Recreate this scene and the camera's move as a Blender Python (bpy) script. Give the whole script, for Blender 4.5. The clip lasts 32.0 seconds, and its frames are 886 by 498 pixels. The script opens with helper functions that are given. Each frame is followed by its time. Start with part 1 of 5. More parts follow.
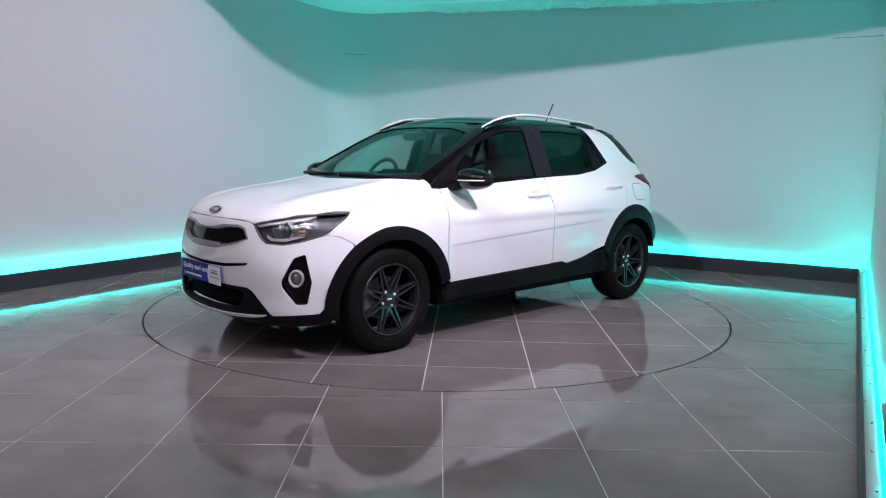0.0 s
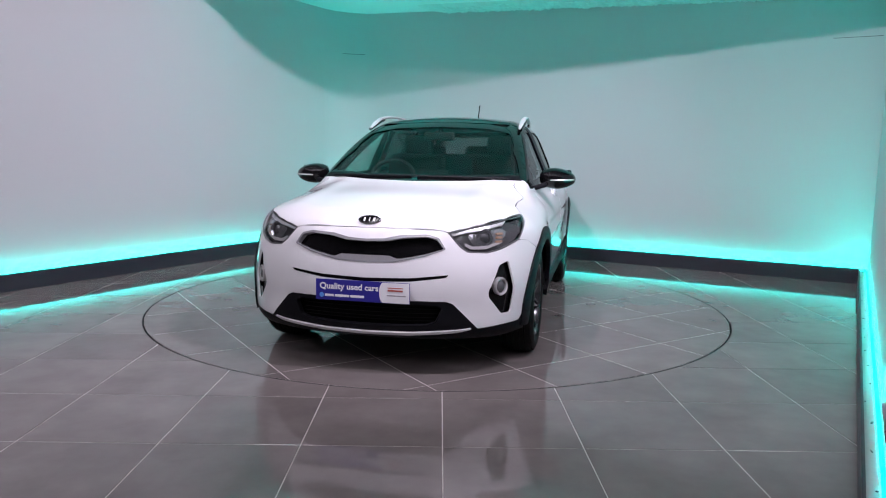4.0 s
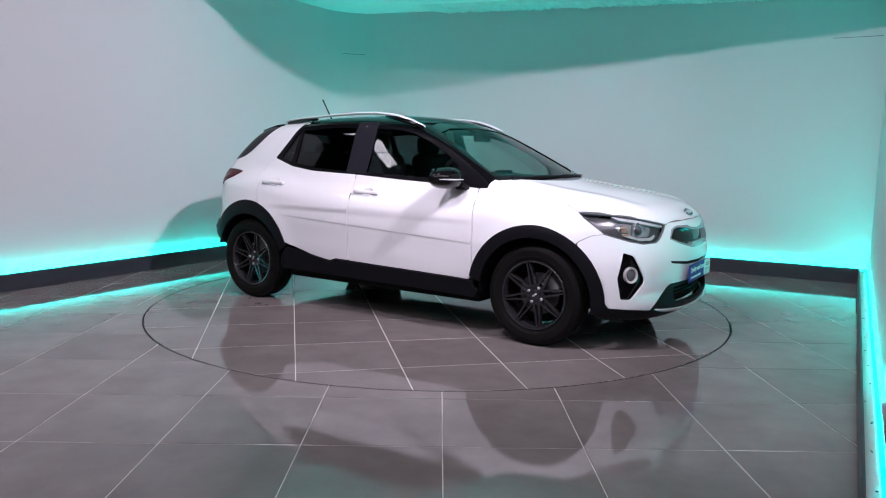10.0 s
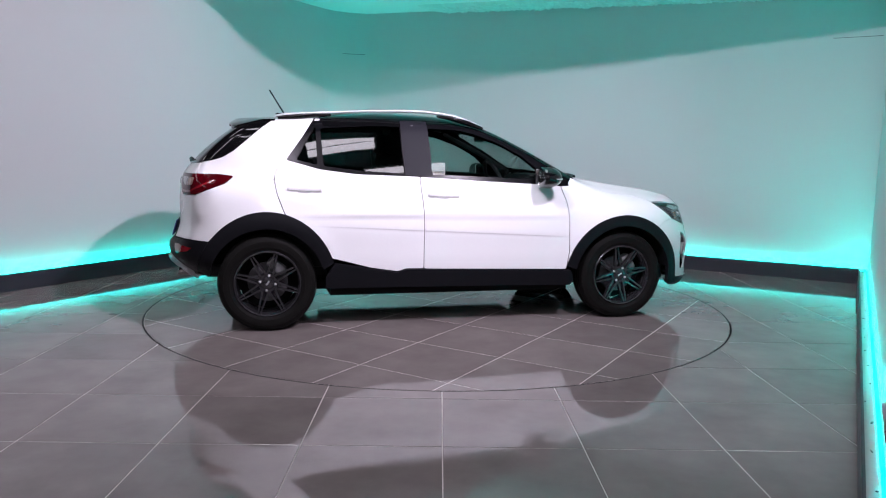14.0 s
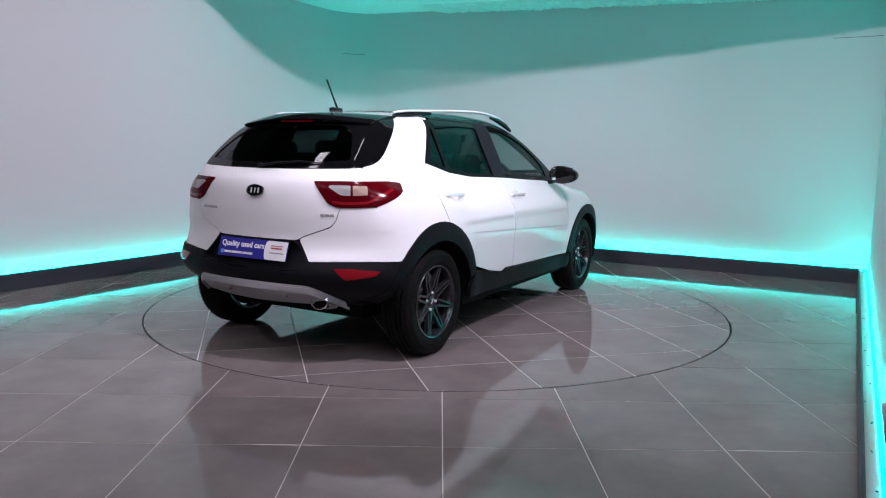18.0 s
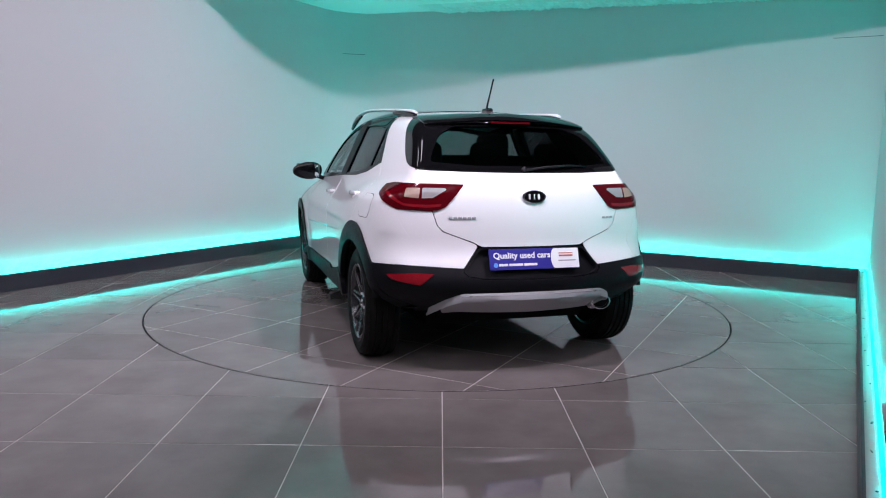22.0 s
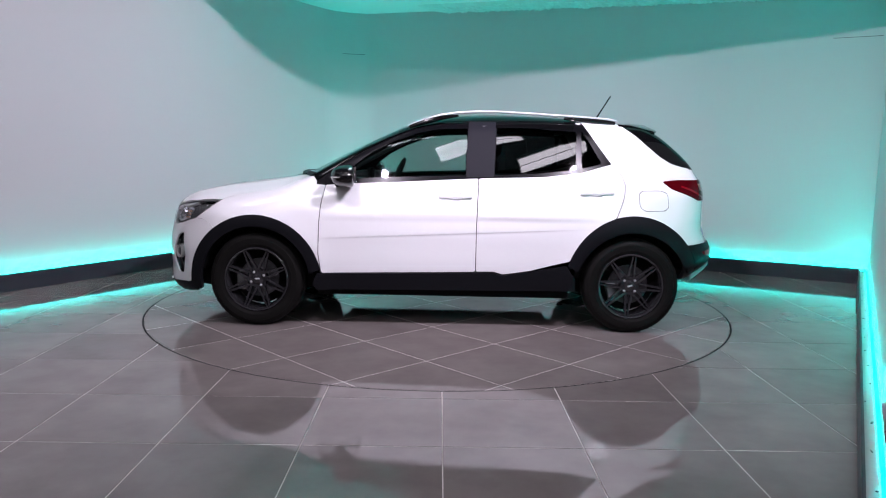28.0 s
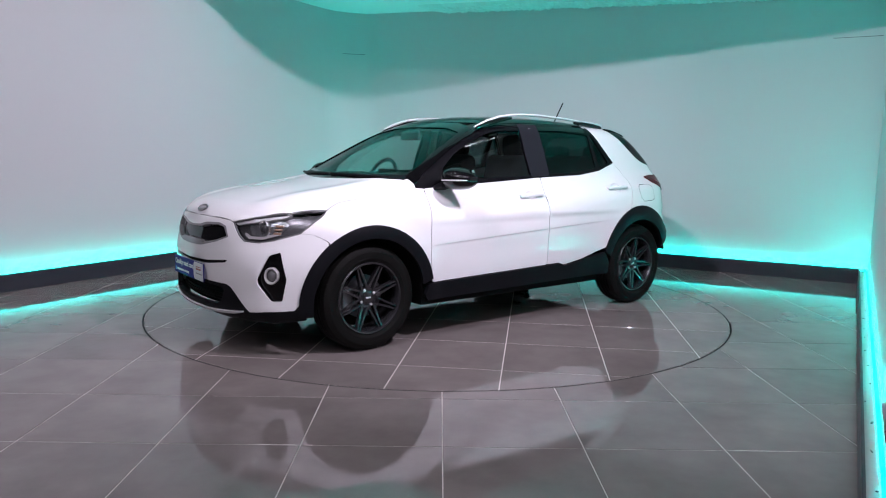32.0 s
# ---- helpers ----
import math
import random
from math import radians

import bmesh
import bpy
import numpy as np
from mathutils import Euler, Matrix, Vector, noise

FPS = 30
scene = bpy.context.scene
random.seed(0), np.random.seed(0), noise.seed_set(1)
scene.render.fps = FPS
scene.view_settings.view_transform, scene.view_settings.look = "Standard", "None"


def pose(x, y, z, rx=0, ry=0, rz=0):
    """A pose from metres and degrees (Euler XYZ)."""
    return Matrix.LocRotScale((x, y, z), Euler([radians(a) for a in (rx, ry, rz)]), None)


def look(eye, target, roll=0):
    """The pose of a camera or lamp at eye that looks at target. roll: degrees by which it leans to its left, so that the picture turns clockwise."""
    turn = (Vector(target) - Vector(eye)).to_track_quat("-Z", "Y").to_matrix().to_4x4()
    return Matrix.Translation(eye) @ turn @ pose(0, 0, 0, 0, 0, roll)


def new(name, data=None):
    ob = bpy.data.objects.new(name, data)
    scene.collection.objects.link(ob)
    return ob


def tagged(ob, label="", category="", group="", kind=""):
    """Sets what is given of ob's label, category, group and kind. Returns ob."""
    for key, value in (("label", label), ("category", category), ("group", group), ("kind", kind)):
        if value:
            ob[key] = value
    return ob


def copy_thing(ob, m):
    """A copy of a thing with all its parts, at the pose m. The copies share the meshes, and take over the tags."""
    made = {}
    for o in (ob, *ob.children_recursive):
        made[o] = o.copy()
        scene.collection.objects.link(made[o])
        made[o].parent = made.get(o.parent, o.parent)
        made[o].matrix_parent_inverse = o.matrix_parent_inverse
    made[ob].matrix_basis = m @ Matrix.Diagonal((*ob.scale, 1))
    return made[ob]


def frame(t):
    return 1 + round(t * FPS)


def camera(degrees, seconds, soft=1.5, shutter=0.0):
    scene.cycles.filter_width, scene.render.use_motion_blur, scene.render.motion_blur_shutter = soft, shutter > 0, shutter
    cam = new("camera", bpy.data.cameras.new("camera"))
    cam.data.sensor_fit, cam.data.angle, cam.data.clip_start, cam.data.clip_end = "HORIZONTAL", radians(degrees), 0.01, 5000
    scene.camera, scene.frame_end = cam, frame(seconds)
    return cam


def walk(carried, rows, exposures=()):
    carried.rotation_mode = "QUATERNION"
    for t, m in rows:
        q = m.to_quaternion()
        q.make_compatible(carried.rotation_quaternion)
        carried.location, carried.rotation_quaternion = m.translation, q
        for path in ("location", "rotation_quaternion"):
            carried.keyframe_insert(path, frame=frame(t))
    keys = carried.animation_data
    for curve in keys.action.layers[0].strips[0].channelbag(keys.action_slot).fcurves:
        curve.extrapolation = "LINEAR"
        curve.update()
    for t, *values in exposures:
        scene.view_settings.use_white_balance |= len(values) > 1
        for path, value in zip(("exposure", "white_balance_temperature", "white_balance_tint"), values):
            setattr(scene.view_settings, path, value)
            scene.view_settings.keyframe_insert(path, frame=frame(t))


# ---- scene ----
EYE_AT = Vector((0.0, -5.835, 1.220))
PAN, TILT, ROLL = radians(0.348), radians(-7.634), 0.877
AIM = EYE_AT + Vector((math.sin(PAN) * math.cos(TILT), math.cos(PAN) * math.cos(TILT), math.sin(TILT)))
cam = camera(62.94, 32.0, soft=1.1)
VIEW = look(EYE_AT, AIM, ROLL)
walk(cam, [(0.0, VIEW), (32.0, VIEW)], exposures=[(0.0, 0.0), (32.0, 0.0)])

# ---- world and lamps ----
world = bpy.data.worlds.new("hall_air")
scene.world = world
world.use_nodes = True
world.node_tree.nodes["Background"].inputs[0].default_value = (0.62, 0.6, 0.68, 1)
world.node_tree.nodes["Background"].inputs[1].default_value = 0.02


def area_lamp(name, at, to, sx, sy, watts, colour, beam):
    data = bpy.data.lights.new(name, "AREA")
    data.shape, data.size, data.size_y, data.energy, data.color = "RECTANGLE", sx, sy, watts, colour
    data.spread = radians(beam)
    ob = new(name, data)
    ob.matrix_world = look(at, to)
    return ob


HALL_WHITE = (1.04, 0.92, 1.13)
area_lamp("hall_flood", (1.62, -3.05, 3.45), (-2.5, 1.8, 1.0), 0.09, 0.09, 74, HALL_WHITE, 104)
area_lamp("hall_flood", (-1.00, -3.20, 3.55), (2.6, 1.0, 0.8), 0.09, 0.09, 40, HALL_WHITE, 100)

# ---- materials ----
MATS = {}


def nodes_of(name):
    m = bpy.data.materials.new(name)
    m.use_nodes = True
    return m, m.node_tree, m.node_tree.nodes["Principled BSDF"]


def put(node, **values):
    for key, value in values.items():
        node.inputs[key.replace("_", " ")].default_value = value


def surface(name, colour, rough=0.5, metal=0.0, coat=0.0, grain=60.0, vary=0.08, bump=0.0, stain=0.0, spec=0.5, rvary=0.1):
    """A plain surface with fine grain, broad variation, uneven gloss and relief."""
    if name in MATS:
        return MATS[name]
    m, tree, b = nodes_of(name)
    coord = tree.nodes.new("ShaderNodeTexCoord")
    fine, broad = tree.nodes.new("ShaderNodeTexNoise"), tree.nodes.new("ShaderNodeTexNoise")
    put(fine, Scale=grain, Detail=5.0), put(broad, Scale=max(grain / 25, 0.6), Detail=4.0)
    mix = tree.nodes.new("ShaderNodeMix")
    mix.data_type = "RGBA"
    lo = [c * (1 - vary) for c in colour] + [1]
    hi = [min(1, c * (1 + vary)) for c in colour] + [1]
    mix.inputs[6].default_value, mix.inputs[7].default_value = lo, hi
    add = tree.nodes.new("ShaderNodeMath")
    add.operation = "MULTIPLY_ADD"
    add.inputs[1].default_value = 0.5
    half = tree.nodes.new("ShaderNodeMath")
    half.operation, half.inputs[1].default_value = "MULTIPLY", 0.5
    for n in (fine, broad):
        tree.links.new(coord.outputs["Object"], n.inputs["Vector"])
    tree.links.new(fine.outputs["Fac"], half.inputs[0])
    tree.links.new(broad.outputs["Fac"], add.inputs[0])
    tree.links.new(half.outputs[0], add.inputs[2])
    tree.links.new(add.outputs[0], mix.inputs[0])
    tree.links.new(mix.outputs[2], b.inputs["Base Color"])
    r = tree.nodes.new("ShaderNodeMapRange")
    put(r, From_Min=0.3, From_Max=0.7, To_Min=max(0.02, rough * (1 - rvary)), To_Max=min(1, rough * (1 + rvary)))
    tree.links.new(broad.outputs["Fac"], r.inputs["Value"])
    tree.links.new(r.outputs[0], b.inputs["Roughness"])
    put(b, Metallic=metal, Coat_Weight=coat, Coat_Roughness=0.03, Specular_IOR_Level=spec)
    if bump:
        bp = tree.nodes.new("ShaderNodeBump")
        put(bp, Strength=bump, Distance=0.002)
        tree.links.new(fine.outputs["Fac"], bp.inputs["Height"])
        tree.links.new(bp.outputs[0], b.inputs["Normal"])
    MATS[name] = m
    return m


def glow(name, colour, strength):
    m, tree, b = nodes_of(name)
    put(b, Base_Color=(*colour, 1), Emission_Color=(*colour, 1), Emission_Strength=strength, Roughness=0.4)
    return m


def pane(name, tint, gloss=0.036):
    """Thin tinted glass: straight through, with a mirror-like sheen by Fresnel."""
    m = bpy.data.materials.new(name)
    m.use_nodes = True
    tree = m.node_tree
    tree.nodes.remove(tree.nodes["Principled BSDF"])
    clear, shine, mix, lw = (tree.nodes.new("ShaderNode" + k) for k in ("BsdfTransparent", "BsdfGlossy", "MixShader", "LayerWeight"))
    put(clear, Color=(*tint, 1)), put(shine, Color=(1, 1, 1, 1), Roughness=0.015), put(lw, Blend=0.5)
    power, scale = tree.nodes.new("ShaderNodeMath"), tree.nodes.new("ShaderNodeMath")
    power.operation, scale.operation = "POWER", "MULTIPLY_ADD"
    power.inputs[1].default_value, scale.inputs[1].default_value, scale.inputs[2].default_value = 5.0, 0.6, gloss
    tree.links.new(lw.outputs["Facing"], power.inputs[0])
    tree.links.new(power.outputs[0], scale.inputs[0])
    tree.links.new(scale.outputs[0], mix.inputs[0])
    tree.links.new(clear.outputs[0], mix.inputs[1])
    tree.links.new(shine.outputs[0], mix.inputs[2])
    tree.links.new(mix.outputs[0], tree.nodes["Material Output"].inputs[0])
    return m


def tile_surface(name):
    """Polished grey-brown porcelain: soft clouding, slight shade from tile to tile, smears in the gloss."""
    m, tree, b = nodes_of(name)
    coord, info = tree.nodes.new("ShaderNodeTexCoord"), tree.nodes.new("ShaderNodeObjectInfo")
    cloud, fine, smear = (tree.nodes.new("ShaderNodeTexNoise") for _ in range(3))
    put(cloud, Scale=3.0, Detail=6.0, Roughness=0.6), put(fine, Scale=140.0, Detail=4.0), put(smear, Scale=1.1, Detail=5.0, Distortion=0.8)
    shift = tree.nodes.new("ShaderNodeVectorMath")
    shift.operation = "ADD"
    tree.links.new(coord.outputs["Object"], shift.inputs[0])
    tree.links.new(info.outputs["Random"], shift.inputs[1])
    for n in (cloud, fine):
        tree.links.new(shift.outputs[0], n.inputs["Vector"])
    tree.links.new(coord.outputs["Object"], smear.inputs["Vector"])
    ramp = tree.nodes.new("ShaderNodeValToRGB")
    ramp.color_ramp.elements[0].position, ramp.color_ramp.elements[1].position = 0.3, 0.75
    ramp.color_ramp.elements[0].color, ramp.color_ramp.elements[1].color = (0.166, 0.145, 0.139, 1), (0.230, 0.204, 0.196, 1)
    tree.links.new(cloud.outputs["Fac"], ramp.inputs[0])
    hsv = tree.nodes.new("ShaderNodeHueSaturation")
    r = tree.nodes.new("ShaderNodeMapRange")
    put(r, To_Min=0.9, To_Max=1.1)
    tree.links.new(info.outputs["Random"], r.inputs["Value"])
    tree.links.new(r.outputs[0], hsv.inputs["Value"])
    tree.links.new(ramp.outputs[0], hsv.inputs["Color"])
    tree.links.new(hsv.outputs[0], b.inputs["Base Color"])
    g = tree.nodes.new("ShaderNodeMapRange")
    put(g, From_Min=0.3, From_Max=0.7, To_Min=0.03, To_Max=0.075)
    tree.links.new(smear.outputs["Fac"], g.inputs["Value"])
    tree.links.new(g.outputs[0], b.inputs["Roughness"])
    bp = tree.nodes.new("ShaderNodeBump")
    put(bp, Strength=0.02, Distance=0.001)
    tree.links.new(fine.outputs["Fac"], bp.inputs["Height"])
    tree.links.new(bp.outputs[0], b.inputs["Normal"])
    put(b, Specular_IOR_Level=0.42)
    return m


PAINT, _tree, _b = nodes_of("white_paint")
put(_b, Base_Color=(0.74, 0.74, 0.75, 1), Roughness=0.3, Specular_IOR_Level=0.12, Coat_Weight=1.0, Coat_Roughness=0.03)
_film, _range = _tree.nodes.new("ShaderNodeTexNoise"), _tree.nodes.new("ShaderNodeMapRange")
put(_film, Scale=2.5, Detail=2.0), put(_range, To_Min=0.26, To_Max=0.36)
_tree.links.new(_film.outputs["Fac"], _range.inputs["Value"])
_tree.links.new(_range.outputs[0], _b.inputs["Roughness"])
BLACK_PAINT = surface("black_paint", (0.003, 0.003, 0.0035), 0.07, spec=0.38, grain=300, vary=0.1)
PLASTIC = surface("black_plastic", (0.0055, 0.0057, 0.0075), 0.48, spec=0.12, grain=900, vary=0.15, bump=0.15)
FRAME = surface("black_frame", (0.004, 0.004, 0.005), 0.22, spec=0.08, grain=500, vary=0.06)
SATIN = surface("satin_pillar_film", (0.012, 0.012, 0.016), 0.45, spec=0.08, grain=500, vary=0.06)
RUBBER = surface("tyre_rubber", (0.006, 0.0058, 0.0054), 0.6, spec=0.10, grain=200, vary=0.2, bump=0.2)
ALLOY = surface("gunmetal_alloy", (0.042, 0.042, 0.046), 0.22, metal=0.6, coat=0.5, grain=300, vary=0.06)
CHROME = surface("chrome", (0.72, 0.73, 0.76), 0.1, metal=1.0, grain=200, vary=0.03)
RAIL = surface("bright_rail", (0.62, 0.62, 0.64), 0.3, metal=0.25, grain=500, vary=0.03)
GRILLE_CHROME = surface("grille_chrome", (0.44, 0.44, 0.46), 0.24, metal=0.5, grain=300, vary=0.03)
SILVER = surface("silver_paint", (0.36, 0.36, 0.375), 0.38, metal=0.4, grain=500, vary=0.04)
DARK = surface("dark_void", (0.004, 0.004, 0.0045), 0.7, spec=0.12, grain=80, vary=0.2)
CLOTH = surface("seat_cloth", (0.011, 0.011, 0.013), 0.85, grain=300, vary=0.25, bump=0.3)
TRIM = surface("interior_trim", (0.012, 0.0125, 0.014), 0.65, spec=0.25, grain=300, vary=0.15, bump=0.15)
LINING = surface("grey_headlining", (0.25, 0.25, 0.25), 0.9, grain=300, vary=0.08)
RED_LENS = surface("red_lens", (0.062, 0.001, 0.0035), 0.12, spec=0.14, grain=90, vary=0.25)
CLEAR_LENS = surface("frosted_lens", (0.45, 0.44, 0.44), 0.15, coat=1.0, grain=120, vary=0.12)
TAIL_CLEAR = surface("tail_clear_lens", (0.27, 0.26, 0.26), 0.15, coat=1.0, grain=120, vary=0.2)
AMBER = surface("amber_lens", (0.32, 0.2, 0.14), 0.2, coat=1.0, grain=120, vary=0.15)
LAMP_DARK = surface("lamp_housing", (0.13, 0.13, 0.137), 0.24, metal=0.6, grain=80, vary=0.15)
REFLECTOR = surface("lamp_reflector", (0.6, 0.61, 0.63), 0.16, metal=0.92, grain=60, vary=0.05)
PLATE_BLUE = surface("plate_blue", (0.026, 0.024, 0.24), 0.5, spec=0.25, grain=200, vary=0.03)
PLATE_WHITE = surface("plate_white", (0.78, 0.78, 0.8), 0.3, grain=200, vary=0.02)
PRINT_RED = surface("print_red", (0.45, 0.09, 0.07), 0.4, grain=200, vary=0.05)
PRINT_GREY = surface("print_grey", (0.3, 0.28, 0.3), 0.4, grain=200, vary=0.05)
PRINT_SKY = surface("print_sky", (0.1, 0.3, 0.75), 0.4, grain=200, vary=0.05)
WALL = surface("white_wall_paint", (0.54, 0.54, 0.55), 0.75, grain=90, vary=0.02, bump=0.03)
CEIL = surface("ceiling_board", (0.74, 0.74, 0.74), 0.85, grain=60, vary=0.06, bump=0.3)
CEIL_FILM = surface("ceiling_film", (0.6, 0.6, 0.6), 0.3, grain=60, vary=0.1)
JOINT = surface("board_joint", (0.12, 0.12, 0.12), 0.8, grain=60, vary=0.2)
SKIRT = surface("slate_skirting", (0.03, 0.033, 0.042), 0.4, grain=120, vary=0.12)
LEDGE = surface("skirting_ledge", (0.42, 0.42, 0.42), 0.5, grain=40, vary=0.2, bump=0.1)
GROUT = surface("pale_grout", (0.60, 0.55, 0.52), 0.85, grain=160, vary=0.12, bump=0.3)
TILE = tile_surface("porcelain")
GLASS = pane("clear_car_glass", (0.52, 0.62, 0.595))
TINT = pane("tinted_car_glass", (0.10, 0.11, 0.11))
BACK_TINT = pane("tinted_rear_glass", (0.22, 0.24, 0.24))
LAMP_GLASS = pane("lamp_cover", (0.85, 0.86, 0.87))
TEAL = glow("teal_led", (0.0, 0.86, 0.77), 136.0)


# ---- mesh helpers ----
def mesh_ob(name, verts, faces, material, parent=None, label="", smooth=False):
    me = bpy.data.meshes.new(name)
    me.from_pydata([tuple(v) for v in verts], [], [tuple(f) for f in faces])
    me.materials.append(material)
    if smooth:
        me.polygons.foreach_set("use_smooth", [True] * len(me.polygons))
    me.update()
    ob = new(name, me)
    ob.parent = parent
    if label:
        ob["label"] = label
    return ob


def part(name, bm, material, parent=None, label="", smooth=True, angle=35):
    bmesh.ops.recalc_face_normals(bm, faces=bm.faces)
    me = bpy.data.meshes.new(name)
    bm.to_mesh(me)
    bm.free()
    me.materials.append(material)
    if smooth:
        me.polygons.foreach_set("use_smooth", [True] * len(me.polygons))
        me.set_sharp_from_angle(angle=radians(angle))
    ob = new(name, me)
    ob.parent = parent
    if label:
        ob["label"] = label
    return ob


def empty(name, at=(0, 0, 0), parent=None):
    ob = new(name)
    ob.empty_display_size = 0.1
    ob.location = at
    ob.parent = parent
    return ob


def box(size, at=(0, 0, 0), bevel=0.0, turn=None, bm=None, segments=2):
    own = bmesh.new()
    bmesh.ops.create_cube(own, size=1, matrix=Matrix.Diagonal((*size, 1)))
    if bevel:
        bmesh.ops.bevel(own, geom=own.edges[:], offset=bevel, segments=segments, affect="EDGES", profile=0.5)
    m = Matrix.Translation(at) @ (turn or Matrix())
    bmesh.ops.transform(own, matrix=m, verts=own.verts)
    return merge(bm, own)


def merge(bm, own):
    if bm is None:
        return own
    me = bpy.data.meshes.new("tmp")
    own.to_mesh(me)
    own.free()
    bm.from_mesh(me)
    bpy.data.meshes.remove(me)
    return bm


def revolve(profile, m=None, n=48, bm=None, closed=False):
    """Turns a profile of (radius, height) about z."""
    own = bmesh.new()
    rings = [[own.verts.new((r * math.cos(a), r * math.sin(a), h)) for a in np.linspace(0, 2 * math.pi, n, endpoint=False)] for r, h in profile]
    pairs = list(zip(rings, rings[1:])) + ([(rings[-1], rings[0])] if closed else [])
    for a, b in pairs:
        for i in range(n):
            own.faces.new((a[i], a[(i + 1) % n], b[(i + 1) % n], b[i]))
    if not closed:
        for ring, (r, h) in ((rings[0], profile[0]), (rings[-1], profile[-1])):
            if r > 1e-5:
                own.faces.new(ring)
    bmesh.ops.remove_doubles(own, verts=own.verts, dist=1e-5)
    if m:
        bmesh.ops.transform(own, matrix=m, verts=own.verts)
    return merge(bm, own)


def tube(points, radius, n=10, bm=None, flat=1.0):
    """A bar along a polyline; flat squeezes it vertically."""
    own = bmesh.new()
    pts = [Vector(p) for p in points]
    rings = []
    for i, p in enumerate(pts):
        d = (pts[min(i + 1, len(pts) - 1)] - pts[max(i - 1, 0)]).normalized()
        side = d.cross(Vector((0, 0, 1)))
        side = side.normalized() if side.length > 1e-4 else Vector((1, 0, 0))
        up = side.cross(d)
        r = radius[i] if isinstance(radius, (list, tuple)) else radius
        rings.append([own.verts.new(p + side * r * math.cos(a) + up * r * flat * math.sin(a)) for a in np.linspace(0, 2 * math.pi, n, endpoint=False)])
    for a, b in zip(rings, rings[1:]):
        for i in range(n):
            own.faces.new((a[i], a[(i + 1) % n], b[(i + 1) % n], b[i]))
    own.faces.new(rings[0])
    own.faces.new(rings[-1][::-1])
    return merge(bm, own)


def slab(outline, z0, z1, bm=None):
    """A flat plate with the given (x, y) outline between two heights."""
    own = bmesh.new()
    low = [own.verts.new((x, y, z0)) for x, y in outline]
    top = [own.verts.new((x, y, z1)) for x, y in outline]
    own.faces.new(low[::-1])
    own.faces.new(top)
    n = len(outline)
    for i in range(n):
        own.faces.new((low[i], low[(i + 1) % n], top[(i + 1) % n], top[i]))
    return merge(bm, own)


# ---- the booth ----
RING = 2.24
BACK_L = Vector((-1.2375, 4.093))   # skirting face, where the two long walls would meet
BACK_R = Vector((4.1106, 1.1413))   # skirting face, near corner
LEFT_END = BACK_L + Vector((-0.5162, -0.8564)) * 6.2
RIGHT_END = BACK_R + Vector((-0.4971, -0.8677)) * 5.75
SKIRT_H, SKIRT_D, CURVE_R = 0.15, 0.085, 0.42
ALONG = (BACK_R - BACK_L).normalized()
INTO = Vector((ALONG.y, -ALONG.x))          # from the back wall towards the camera
if INTO.dot(BACK_L) > 0:
    INTO = -INTO


def ceil_z(p):
    """The ceiling sheet hangs lower towards the near corner."""
    return 3.02 - 0.042 * (p - BACK_L).dot(ALONG)


def offset_line(a, b, d):
    """The segment moved outward, away from the turntable."""
    n = Vector((-(b - a).y, (b - a).x)).normalized()
    if n.dot((a + b) / 2) < 0:
        n = -n
    return a + n * d, b + n * d


# the left and back walls run into one another in a curve; its centre and the two ends of the arc
_to_left, _to_right = (LEFT_END - BACK_L).normalized(), ALONG
_half = math.acos(_to_left.dot(_to_right)) / 2
CURVE_C = BACK_L + (_to_left + _to_right).normalized() * (CURVE_R / math.sin(_half))
TANGENT = CURVE_R / math.tan(_half)


def bend(d, n=14):
    """The curved corner at a distance d behind the skirting's face, from the left wall to the back wall."""
    p0, p1 = BACK_L + _to_left * TANGENT - CURVE_C, BACK_L + _to_right * TANGENT - CURVE_C
    a0, a1 = math.atan2(p0.y, p0.x), math.atan2(p1.y, p1.x)
    sweep = (a1 - a0 + math.pi) % (2 * math.pi) - math.pi
    return [CURVE_C + Vector((math.cos(a0 + sweep * t), math.sin(a0 + sweep * t))) * (CURVE_R + d) for t in np.linspace(0, 1, n)]


def course(which, d):
    """The line of one wall at a distance d behind the skirting's face."""
    if which == "left":
        a, b = offset_line(LEFT_END, BACK_L, d)
        return [a, b + _to_left * TANGENT]
    if which == "back":
        a, b = offset_line(BACK_L, BACK_R, d)
        return bend(d) + [b + ALONG * max(d - 0.001, 0.0)]
    a, b = offset_line(BACK_R, RIGHT_END, d)
    return [a, b]


def strip_between(near, far_line, z0, z1):
    """A band between two lines in plan, from one height to another."""
    return slab([tuple(p) for p in list(near) + list(far_line)[::-1]], z0, z1)


def booth_wall(name, which, keep, label):
    inner, outer = course(which, SKIRT_D), course(which, SKIRT_D + 0.14)
    if which == "left":
        inner[0], outer[0] = (e[1] + (e[0] - e[1]) * keep for e in (inner, outer))
    if which == "right":
        inner[1], outer[1] = (e[0] + (e[1] - e[0]) * keep for e in (inner, outer))
    wall = part(name, strip_between(inner, outer, -0.05, 3.12), WALL, angle=40)
    return tagged(wall, label, "wall", kind="structure")


